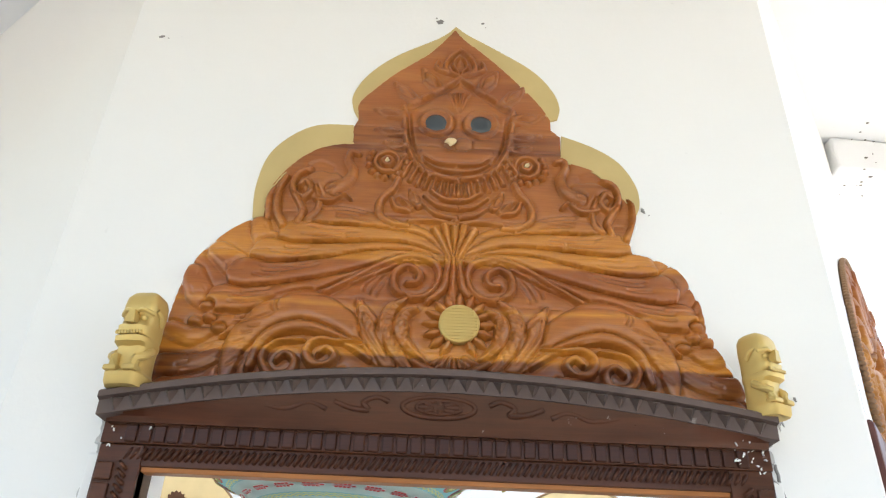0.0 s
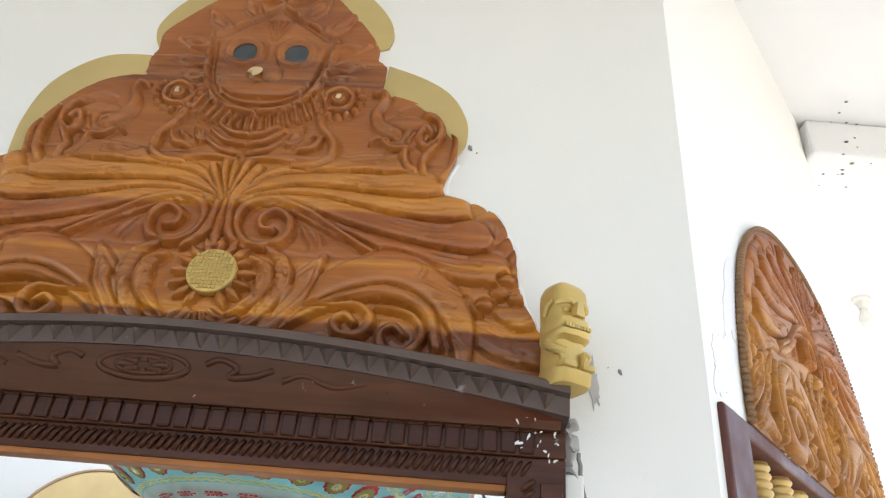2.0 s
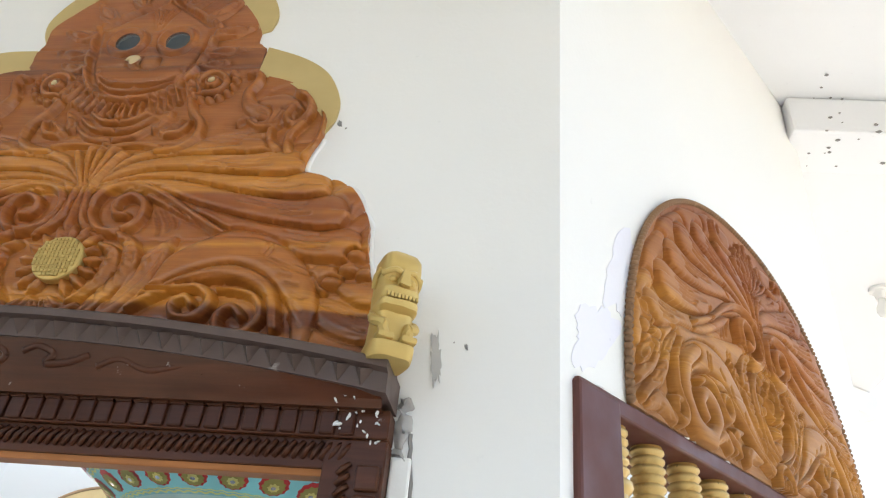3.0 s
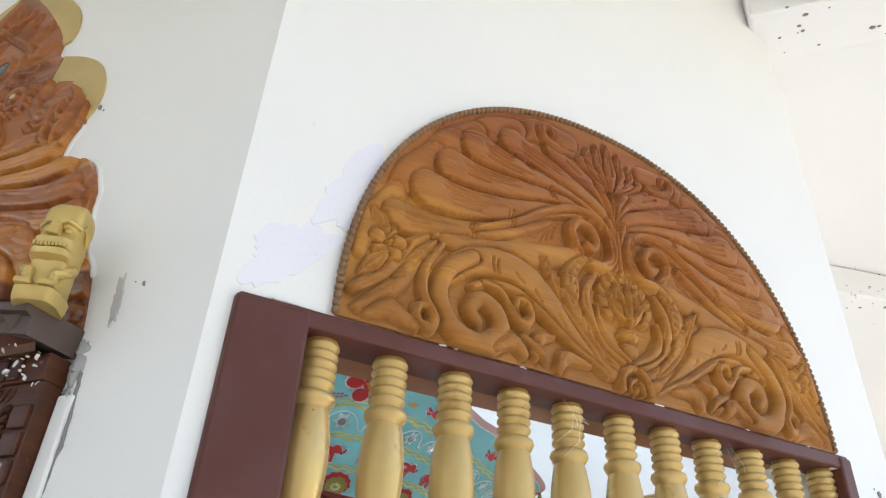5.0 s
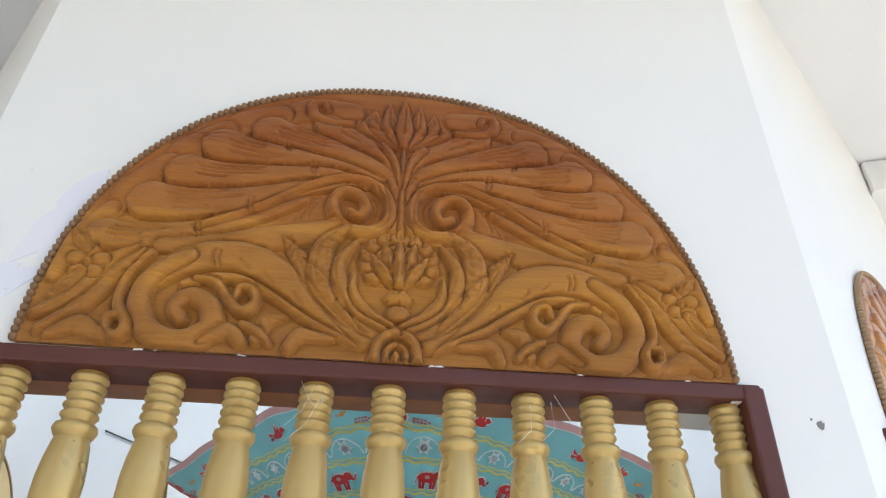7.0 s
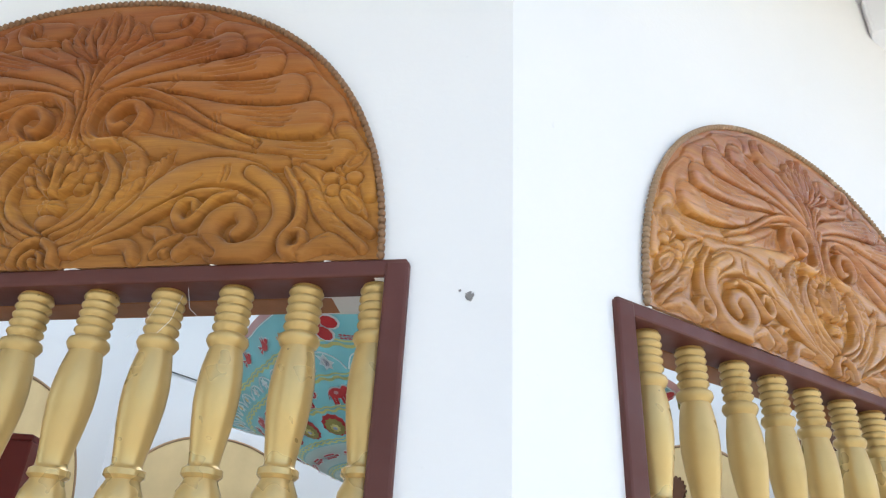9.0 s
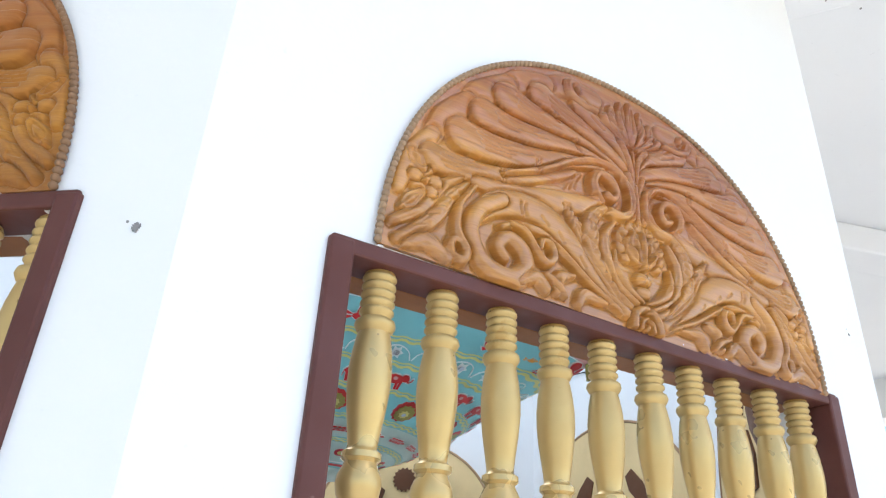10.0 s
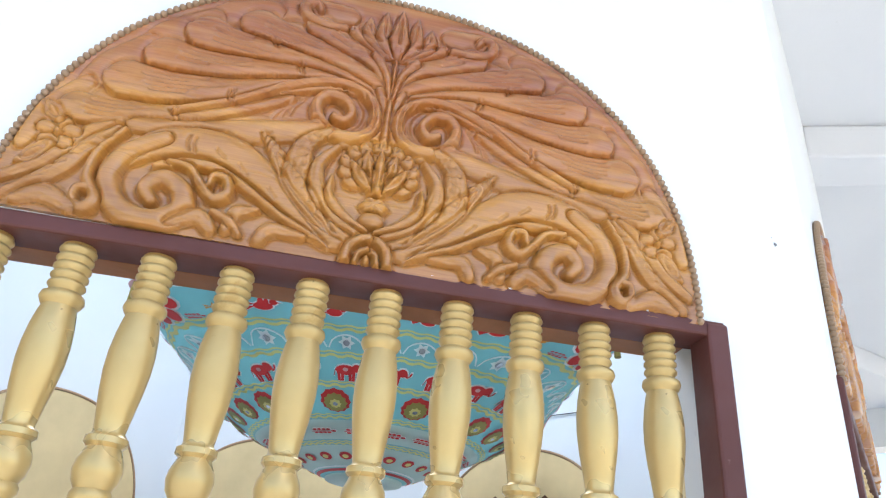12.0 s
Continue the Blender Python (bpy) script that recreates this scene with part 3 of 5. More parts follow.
    r.groove([(0.120, 0.050), (0.195, 0.100), (0.258, 0.132), (0.310, 0.132), (0.352, 0.112)], 0.0018, 0.0050)
    r.stroke([(0.060, 0.020), (0.130, 0.052), (0.200, 0.096), (0.252, 0.120), (0.308, 0.120), (0.340, 0.104)], 0.005, 0.007, 0.009, 0.020)
    r.stroke([(0.322, 0.118), (0.290, 0.112), (0.266, 0.084), (0.244, 0.066), (0.226, 0.080), (0.232, 0.104), (0.252, 0.106), (0.256, 0.090)], 0.006, 0.006, 0.009, 0.021)
    for a, b, c, w in (((0.100, 0.030), (0.150, 0.034), (0.166, 0.012), 0.012), ((0.176, 0.062), (0.206, 0.052), (0.216, 0.022), 0.012), ((0.300, 0.012), (0.262, 0.034), (0.240, 0.018), 0.013), ((0.196, 0.016), (0.214, 0.034), (0.240, 0.046), 0.008)):
        r.stroke([a, b, c], 0.005, w * 0.8, w, 0.015)
    # leaves at the foot corner
    r.stroke([(0.400, 0.160), (0.426, 0.116), (0.430, 0.066), (0.410, 0.034), (0.418, 0.014), (0.438, 0.020), (0.438, 0.044), (0.424, 0.046)], 0.006, 0.006, 0.010, 0.020)
    r.stroke([(0.412, 0.164), (0.448, 0.120), (0.482, 0.064), (0.535, 0.018)], 0.006, 0.008, 0.016, 0.014, 2)
    r.stroke([(0.424, 0.170), (0.462, 0.142), (0.500, 0.084), (0.546, 0.044)], 0.005, 0.008, 0.014, 0.013, 2)
    r.stroke([(0.440, 0.010), (0.480, 0.030), (0.520, 0.012)], 0.008, 0.006, 0.016, 0.011)
    for k in range(5):
        a = radians(90 + 72 * k)
        r.dome(0.494 + 0.020 * math.cos(a), 0.136 + 0.020 * math.sin(a), 0.016, 0.013, 0.012, 0, 0.35)
    r.dome(0.494, 0.136, 0.007, 0.007, 0.017)
    r.leaf((0.500, 0.112), (0.536, 0.072), 0.013, 0.014)
    r.leaf((0.500, 0.160), (0.528, 0.190), 0.012, 0.014)
    # leaves round the lotus
    r.leaf((0.050, 0.034), (0.196, 0.206), 0.024, 0.017)
    r.stroke([(0.092, 0.236), (0.128, 0.196), (0.124, 0.134), (0.084, 0.074), (0.024, 0.034)], 0.007, 0.006, 0.026, 0.018, 3)
    r.stroke([(0.074, 0.205), (0.099, 0.166), (0.092, 0.116), (0.058, 0.076), (0.014, 0.046)], 0.006, 0.005, 0.015, 0.020)
    r.stroke([(0.074, 0.148), (0.074, 0.112), (0.048, 0.080), (0.006, 0.057)], 0.004, 0.004, 0.010, 0.020)
    for i in (0, 10, 1, 9, 2, 8, 3, 7, 4, 6, 5):
        a = radians(-128 + 256 * i / 10)
        c, q = math.sin(a), math.cos(a)
        if abs(c) < 1e-6 or c > 0:
            r.dome(0.052 * c, 0.176 + 0.044 * q, 0.0180, 0.0165, 0.014, 0, 0.35)
    r.dome(0, 0.170, 0.046, 0.040, 0.022, 0, 0.4)
    r.leaf((0.004, 0.134), (0.026, 0.206), 0.014, 0.026)
    r.leaf((0.010, 0.136), (0.046, 0.180), 0.011, 0.025)
    r.stroke([(0, 0.132), (0, 0.170), (0, 0.208)], 0.008, 0.004, 0.011, 0.028, 0, 0.6, False)
    for i in range(7):
        a = radians(-75 + 25 * i)
        r.groove([(0.050 * math.sin(a), 0.176 + 0.043 * math.cos(a)), (0.064 * math.sin(a), 0.176 + 0.056 * math.cos(a))], 0.0015, 0.005, False)
    r.dome(0, 0.106, 0.026, 0.020, 0.021, 6)
    r.dome(0, 0.080, 0.022, 0.016, 0.016)
    # small ring at the foot of the stem
    r.stroke([(0.034, -0.004), (0.030, 0.026), (0.014, 0.042), (0.0, 0.046)], 0.008, 0.007, 0.008, 0.020)
    r.stroke([(0.017, -0.002), (0.014, 0.016), (0.0, 0.026)], 0.005, 0.005, 0.005, 0.018)
    r.dome(0, 0.008, 0.007, 0.010, 0.018)
    # stem and crown lotus
    r.stroke([(0, 0.225), (0, 0.310), (0, 0.425)], 0.007, 0.003, 0.006, 0.014, 0, 0.6, False)
    r.stroke([(0.004, 0.330), (0.014, 0.385), (0.036, 0.422)], 0.004, 0.010, None, 0.015)
    for dx, top, w in ((0.086, 0.478, 0.012), (0.058, 0.506, 0.014), (0.030, 0.528, 0.015), (0.0, 0.540, 0.016)):
        r.stroke([(dx * 0.25, 0.432), (dx * 0.9, 0.468), (dx, top)], 0.009, 0.004, w * 1.2, 0.016)
        r.groove([(dx * 0.5, 0.450), (dx * 0.95, 0.476), (dx, top - 0.012)], 0.0014, 0.004)
    r.stroke([(0.100, 0.470), (0.140, 0.468), (0.172, 0.482), (0.178, 0.506), (0.160, 0.514), (0.150, 0.498)], 0.006, 0.007, 0.011, 0.018)
    # knife cuts
    for pts, n, spread, long in (([(0.096, 0.228), (0.126, 0.190), (0.121, 0.136), (0.088, 0.084)], 9, 0.020, 0.014), ([(0.140, 0.142), (0.168, 0.174), (0.188, 0.198)], 6, 0.024, 0.010),
                                 ([(0.410, 0.150), (0.455, 0.110), (0.495, 0.055)], 5, 0.014, 0.020), ([(0.130, 0.072), (0.200, 0.118), (0.250, 0.146)], 3, 0.008, 0.026)):
        r.hatch(pts, n, spread, long)
    for x, z in ((0.288, 0.146), (0.298, 0.148), (0.152, 0.346), (0.160, 0.347), (0.252, 0.256), (0.260, 0.252), (0.205, 0.392), (0.212, 0.394), (0.330, 0.206), (0.337, 0.203)):
        r.groove([(x, z - 0.008), (x + 0.006, z + 0.008), (x + 0.004, z + 0.024)], 0.0014, 0.004)
    for z in (0.118, 0.243, 0.410):
        r.groove([(-0.56, z - 0.003), (-0.2, z + 0.004), (0.2, z - 0.002), (0.56, z + 0.003)], 0.0010, 0.0014, False)
    return r


def arch_panel(m, half, label, rise=1.0, wood=None):
    """A carved arch board with its rope of beads, standing on the screen's rail."""
    thing = empty_thing("carved_arch_panel", m, label, "carved panel", "carved arch panels")
    scale = (half / ARCH_HALF, 1, (half / ARCH_HALF * 0.5 + 0.5) * rise)
    if ARCH_MADE:
        for name, data, text in ARCH_MADE:
            ob = new(name, data)
            ob.parent = thing
            if text:
                tagged(ob, text)
        thing.scale = scale
        return thing
    board = ARCH.board("board", lambda x, z: z <= arch_height(x, ARCH_HALF, ARCH_HIGH) - 0.004, 0.004, ARCH_WOOD, thing)
    if wood:
        board.material_slots[0].link = "OBJECT"
        board.material_slots[0].material = wood
    xs = np.sin(np.linspace(-np.pi / 2, np.pi / 2, 500)) * ARCH_HALF
    line = np.stack([xs, arch_height(xs, ARCH_HALF, ARCH_HIGH)], 1)
    run = np.concatenate([[0], np.cumsum(np.hypot(*np.diff(line, axis=0).T))])
    count = int(run[-1] / 0.0118)
    bm = bmesh.new()
    for i in range(count):
        s = (i + 0.5) * run[-1] / count
        x, z = np.interp(s, run, line[:, 0]), np.interp(s, run, line[:, 1])
        add_ball(bm, (x, -0.008, z), (0.0066, 0.0080, 0.0066), 8, 6)
    rope = part("bead_rope", bm, ROPE_PALE, thing, "rope of small turned wooden beads", True)
    if wood:
        rope.material_slots[0].link = "OBJECT"
        rope.material_slots[0].material = ROPE_DARK
    ARCH_MADE.extend((("board", board.data, ""), ("bead_rope", rope.data, "rope of small turned wooden beads")))
    thing.scale = scale
    return thing


ARCH, ARCH_MADE = carve_arch(), []


# ---- baluster screens ----
def baluster_profile():
    """Half of a turned baluster from its top down: rings, vase, collar, bulb; the lower half mirrors it."""
    p = [(0.022, 0.0), (0.0235, -0.002)]
    for i in range(5):
        z = -0.003 - 0.0135 * i
        p += [(0.0215, z), (0.0258, z - 0.004), (0.0262, z - 0.0075), (0.0225, z - 0.0115)]
    p += [(0.0215, -0.073), (0.0290, -0.078), (0.0305, -0.085), (0.0270, -0.092), (0.0235, -0.096), (0.0255, -0.104), (0.0290, -0.125),
          (0.0312, -0.150), (0.0310, -0.175), (0.0280, -0.205), (0.0235, -0.235), (0.0205, -0.258), (0.0212, -0.262), (0.0272, -0.266),
          (0.0278, -0.274), (0.0222, -0.279), (0.0240, -0.284), (0.0295, -0.296), (0.0312, -0.308), (0.0285, -0.322), (0.0230, -0.331), (0.0262, -0.336),
          (0.0265, -0.344), (0.0215, -0.350), (0.0250, -0.400), (0.0280, -0.470), (0.0285, -0.560)]
    low = [(r, -1.18 - z) for r, z in p[::-1] if z > -0.55]
    return [(r, z) for r, z in p] + low


PROFILE = baluster_profile()


def baluster_screen(k, u_left, u_right, z_top, slope, first, last, count, post_left, post_right, label):
    m, _ = face_frame(k)
    thing = empty_thing("baluster_screen", m, label, "window screen", "baluster screens")
    z0 = 0.80
    low = z_top - 0.027
    bm = bmesh.new()
    add_box(bm, u_left, u_right, -0.008, 0.064, low, z_top, 0.004)
    for v in bm.verts:
        v.co.z += slope * (v.co.x - (u_left + u_right) / 2)
        v.co.z += 0.0016 * noise.noise((v.co.x * 9, 0, 2))
    part("top_rail", bm, MAROON, thing, "maroon painted top rail")
    bm = bmesh.new()
    add_box(bm, u_left - 0.004, u_left + post_left, -0.011, 0.050, z0, z_top - 0.004 - slope * (u_right - u_left) / 2, 0.005)
    part("post", bm, MAROON, thing)
    bm = bmesh.new()
    add_box(bm, u_right - post_right, u_right + 0.004, -0.011, 0.050, z0, z_top - 0.004 + slope * (u_right - u_left) / 2, 0.005)
    part("post", bm, MAROON, thing)
    bm = bmesh.new()
    add_box(bm, u_left, u_right, -0.035, 0.095, z0 - 0.05, z0 + 0.02, 0.004)
    part("bottom_rail", bm, MAROON, thing)
    bm = bmesh.new()
    add_box(bm, u_left + post_left, u_right - post_right, 0.066, 0.128, z_top - 0.024, z_top - 0.002, 0.003)
    for v in bm.verts:
        v.co.z += slope * (v.co.x - (u_left + u_right) / 2)
    part("soffit_board", bm, RAW_WOOD, thing, "bare reddish wood inner rail")
    bm = bmesh.new()
    add_lathe(bm, PROFILE, 20)
    me = finished(bm, "baluster", BALUSTER_GOLD, thing, True, 50)
    for i in range(count):
        ob = me if i == 0 else new("baluster", me.data)
        ob.parent = thing
        u = first + (last - first) * i / (count - 1)
        z = low + slope * (u - (u_left + u_right) / 2) + 0.001
        ob.location = (u, 0.030 + 0.002 * math.sin(i * 2.1), z)
        ob.rotation_euler = (0.006 * math.sin(i * 1.7), 0.008 * math.sin(i * 2.9 + 1), i * 0.7)
    return thing


def u_of(k, tangent_u):
    """Distance along a face from a position measured from the foot of the plan's normal."""
    m, _ = face_frame(k)
    return tangent_u - m.col[3].to_3d().dot(m.col[0].to_3d())


B, C = (lambda u: u_of(1, u)), (lambda u: u_of(2, u))
baluster_screen(1, B(-0.842), B(0.415), 2.101, 0.026, B(-0.710), B(0.367), 11, 0.098, 0.032, "maroon framed screen of pale gold turned balusters, thick worn post")
baluster_screen(2, C(-0.644), C(0.576), 2.123, 0.004, C(-0.545), C(0.476), 10, 0.036, 0.034, "maroon framed screen of pale gold turned balusters, cobwebs on its rail")


def on_face(k, u, z, y=0.0):
    return face_frame(k)[0] @ Matrix.Translation((u, y, z))


arch_panel(on_face(1, B(-0.168), 2.104) @ Matrix.Rotation(radians(-1.4), 4, "Y"), 0.543, "semicircular carved wooden panel of scrolls and lotus, golden brown", 1.025, DULL_ARCH_WOOD)
arch_panel(on_face(2, C(-0.021), 2.120) @ Matrix.Rotation(radians(0.6), 4, "Y"), 0.553, "semicircular carved wooden panel of scrolls and lotus, pale glossy brown", 0.99)
width = face_frame(3)[1]
baluster_screen(3, width / 2 - 0.61, width / 2 + 0.61, 2.123, 0.0, width / 2 - 0.51, width / 2 + 0.51, 10, 0.036, 0.034, "maroon framed screen of pale gold turned balusters")
arch_panel(on_face(3, width / 2, 2.122), 0.564, "semicircular carved wooden panel, pale in bright light")


# ---- carved shrine front over the doorway ----
DOOR_MID = 0.780
FRONT = on_face(0, DOOR_MID + 0.018, 2.10)


def along(points, per=8):
    return [tuple(p) for p in curve_points(points, per)]


# half outlines of the front, from the tip down: the board was cut wider on one side
CROWN_IN = {1: along([(-0.014, 0.918), (0.006, 0.886), (0.078, 0.815), (0.144, 0.739), (0.188, 0.681), (0.209, 0.641)]),
            -1: along([(0.014, 0.918), (0.072, 0.836), (0.148, 0.767), (0.197, 0.712), (0.229, 0.667), (0.226, 0.620)])}
CROWN_OUT = {1: along([(-0.014, 0.926), (0.019, 0.897), (0.090, 0.850), (0.170, 0.791), (0.215, 0.732), (0.231, 0.681), (0.225, 0.645)]),
             -1: along([(0.014, 0.926), (0.050, 0.887), (0.152, 0.820), (0.214, 0.757), (0.244, 0.694), (0.241, 0.652), (0.225, 0.619)])}
SHOULDER_IN = {1: along([(0.230, 0.527), (0.300, 0.503), (0.345, 0.456), (0.377, 0.416)]),
               -1: along([(0.233, 0.553), (0.305, 0.533), (0.360, 0.484), (0.398, 0.416), (0.404, 0.352)])}
SHOULDER_OUT = {1: along([(0.232, 0.597), (0.303, 0.567), (0.356, 0.527), (0.387, 0.468), (0.390, 0.418), (0.376, 0.385)]),
                -1: along([(0.235, 0.602), (0.313, 0.598), (0.371, 0.563), (0.412, 0.506), (0.426, 0.423), (0.420, 0.346)])}
SKIRT = {1: along([(0.376, 0.372), (0.361, 0.300), (0.421, 0.283), (0.457, 0.249), (0.481, 0.200), (0.488, 0.146), (0.502, 0.093), (0.534, 0.035), (0.556, -0.06)]),
         -1: along([(0.420, 0.344), (0.462, 0.313), (0.508, 0.258), (0.530, 0.199), (0.539, 0.137), (0.545, 0.080), (0.560, 0.010), (0.566, -0.06)])}
NECK = {1: [(0.209, 0.612), (0.230, 0.595)], -1: [(0.235, 0.600)]}


def carve_front():
    r = Relief(-0.600, 0.580, -0.06, 0.935, 0.0020)
    r.full = 1.2
    # leaf edges that run round the skirt
    r.stroke([(0.470, 0.262), (0.435, 0.236), (0.405, 0.205)], 0.022, 0.016, 0.026, 0.011)
    r.stroke([(0.512, 0.210), (0.492, 0.168), (0.466, 0.140)], 0.020, 0.014, 0.024, 0.012)
    r.stroke([(0.400, 0.330), (0.385, 0.300), (0.345, 0.300)], 0.018, 0.010, 0.020, 0.011)
    r.stroke([(0.530, 0.090), (0.490, 0.078), (0.455, 0.088)], 0.016, 0.008, 0.018, 0.013)
    r.stroke([(0.530, 0.020), (0.470, 0.024), (0.405, 0.062)], 0.020, 0.006, 0.020, 0.013, 2)
    r.stroke([(0.520, -0.025), (0.450, -0.010), (0.392, 0.041)], 0.020, 0.006, 0.018, 0.012, 2)
    # plumes of the middle field, each lapping over the one above it
    r.feather([(0.018, 0.275), (0.060, 0.322), (0.133, 0.343), (0.222, 0.360), (0.275, 0.358)], 0.007, 0.024, 0.020, 5)
    r.feather([(0.020, 0.270), (0.078, 0.306), (0.175, 0.312), (0.262, 0.306), (0.322, 0.310)], 0.008, 0.034, 0.022, 6)
    r.feather([(0.026, 0.266), (0.112, 0.284), (0.225, 0.272), (0.318, 0.258), (0.372, 0.262)], 0.009, 0.034, 0.022, 5)
    r.feather([(0.050, 0.268), (0.140, 0.266), (0.250, 0.236), (0.350, 0.212), (0.410, 0.214)], 0.010, 0.034, 0.023, 6)
    r.feather([(0.120, 0.252), (0.205, 0.214), (0.300, 0.182), (0.395, 0.160), (0.445, 0.160)], 0.010, 0.028, 0.022, 5)
    r.feather([(0.210, 0.205), (0.300, 0.152), (0.378, 0.118), (0.440, 0.108)], 0.008, 0.016, 0.016, 2)
    # stalk and volute
    r.stroke([(0.432, 0.080), (0.384, 0.119), (0.292, 0.156), (0.210, 0.205), (0.140, 0.249), (0.085, 0.268), (0.040, 0.256), (0.026, 0.220),
              (0.046, 0.186), (0.082, 0.176), (0.112, 0.194), (0.116, 0.228), (0.092, 0.246), (0.068, 0.232), (0.072, 0.210), (0.090, 0.208)], 0.005, 0.006, 0.0075, 0.017)
    for k in range(3):
        r.groove([(0.150 - 0.01 * k, 0.232 - 0.006 * k), (0.172 - 0.012 * k, 0.206 - 0.008 * k), (0.178 - 0.014 * k, 0.186 - 0.006 * k)], 0.0014, 0.004)
    r.stroke([(0.012, 0.300), (0.010, 0.250), (0.020, 0.200), (0.050, 0.168)], 0.007, 0.005, 0.009, 0.017)
    for dx, top in ((0.0, 0.362), (0.020, 0.350), (0.040, 0.334)):
        r.stroke([(dx * 0.2, 0.265), (dx * 0.7, 0.310), (dx, top)], 0.005, 0.008, None, 0.017)
    r.stroke([(0.0, 0.180), (0.0, 0.265)], 0.010, 0.005, None, 0.014, 0, 0.6, False)
    # broad scroll leaf with its two spirals
    r.stroke([(0.080, 0.016), (0.140, 0.058), (0.205, 0.112), (0.280, 0.142), (0.352, 0.122), (0.402, 0.068), (0.412, 0.004)], 0.008, 0.012, 0.036, 0.017, 0, 0.6, True, 0.0, False)
    r.stroke([(0.150, 0.044), (0.215, 0.088), (0.290, 0.106), (0.350, 0.080), (0.372, 0.020)], 0.006, 0.008, 0.012, 0.021)
    r.stroke([(0.170, 0.078), (0.212, 0.078), (0.250, 0.080), (0.270, 0.060), (0.258, 0.034), (0.230, 0.030), (0.216, 0.050), (0.232, 0.064), (0.246, 0.052)], 0.004, 0.006, 0.009, 0.021)
    r.stroke([(0.278, 0.078), (0.330, 0.070), (0.350, 0.040), (0.330, 0.010), (0.298, 0.010), (0.288, 0.034), (0.306, 0.050), (0.322, 0.036)], 0.004, 0.006, 0.009, 0.021)
    r.stroke([(0.200, 0.024), (0.240, 0.010), (0.270, -0.014)], 0.005, 0.008, 0.012, 0.015)
    # rosette ground and the leaves round the disc
    for i in range(15):
        a = math.pi * (i / 14 * 1.7 - 0.35)
        r.stroke([(0.014 + 0.040 * math.cos(a), 0.122 + 0.040 * math.sin(a)), (0.014 + 0.068 * math.cos(a), 0.122 + 0.066 * math.sin(a))], 0.006, 0.003, 0.008, 0.014, 0, 0.6, False)
    r.leaf((0.116, 0.040), (0.184, 0.168), 0.022, 0.017)
    r.stroke([(0.092, 0.172), (0.118, 0.150), (0.124, 0.104), (0.094, 0.050), (0.060, 0.014)], 0.006, 0.005, 0.017, 0.019, 3)
    r.stroke([(0.070, 0.152), (0.096, 0.132), (0.090, 0.088), (0.046, 0.042)], 0.006, 0.005, 0.014, 0.020, 2)
    for i in range(7):
        a = radians(-60 + 20 * i)
        r.stroke([(0.008 + 0.020 * math.sin(a), 0.062 - 0.010 * math.cos(a)), (0.008 + 0.046 * math.sin(a), 0.058 - 0.036 * math.cos(a))], 0.005, 0.008, None, 0.016, 0, 0.6, False)
    r.stroke([(0.070, 0.046), (0.035, 0.026), (0.0, 0.020)], 0.006, 0.006, 0.009, 0.017)
    for pts, n, spread, long in (([(0.150, 0.100), (0.172, 0.130), (0.180, 0.160)], 6, 0.020, 0.012), ([(0.098, 0.165), (0.120, 0.140), (0.122, 0.104), (0.098, 0.060)], 9, 0.018, 0.014),
                                 ([(0.074, 0.148), (0.093, 0.126), (0.086, 0.088)], 6, 0.014, 0.012), ([(0.430, 0.096), (0.460, 0.060), (0.505, 0.005)], 6, 0.014, 0.022),
                                 ([(0.360, 0.112), (0.392, 0.078), (0.404, 0.030)], 5, 0.014, 0.020)):
        r.hatch(pts, n, spread, long)
    for x, z in ((0.462, 0.116), (0.440, 0.094), (0.488, 0.108), (0.470, 0.140)):
        r.dome(x, z, 0.016, 0.011, 0.017)
    for x, z in ((0.330, 0.146), (0.338, 0.142), (0.215, 0.300), (0.222, 0.302)):
        r.groove([(x, z - 0.012), (x + 0.007, z), (x + 0.006, z + 0.014)], 0.0014, 0.004)
    r.full = 1.0
    # shoulder pieces: a plain trunked head with a curled ear and folded cloth
    r.dome(0.282, 0.434, 0.048, 0.040, 0.017)
    r.stroke([(0.262, 0.424), (0.235, 0.442), (0.224, 0.475), (0.236, 0.502), (0.232, 0.524), (0.215, 0.520)], 0.015, 0.006, 0.009, 0.018)
    r.stroke([(0.313, 0.474), (0.340, 0.456), (0.344, 0.418), (0.322, 0.396), (0.306, 0.418), (0.318, 0.440), (0.330, 0.428)], 0.006, 0.006, 0.008, 0.021)
    r.stroke([(0.298, 0.426), (0.286, 0.391), (0.291, 0.358), (0.306, 0.344)], 0.005, 0.007, 0.008, 0.017)
    r.stroke([(0.338, 0.402), (0.319, 0.371), (0.324, 0.340)], 0.006, 0.007, 0.009, 0.017)
    r.stroke([(0.362, 0.452), (0.376, 0.414), (0.372, 0.365), (0.354, 0.330)], 0.006, 0.008, 0.010, 0.016)
    r.stroke([(0.384, 0.420), (0.392, 0.392), (0.386, 0.350)], 0.005, 0.007, 0.008, 0.014)
    r.stroke([(0.250, 0.408), (0.234, 0.412), (0.222, 0.400)], 0.005, 0.003, 0.005, 0.018)
    r.stroke([(0.294, 0.396), (0.262, 0.394), (0.242, 0.408)], 0.004, 0.004, 0.006, 0.016)
    for k in range(3):
        r.groove([(0.322, 0.466 + 0.010 * k), (0.295, 0.476 + 0.010 * k), (0.262, 0.464 + 0.009 * k)], 0.0022, 0.0055)
    r.groove([(0.273, 0.419), (0.257, 0.427)], 0.0018, 0.005)
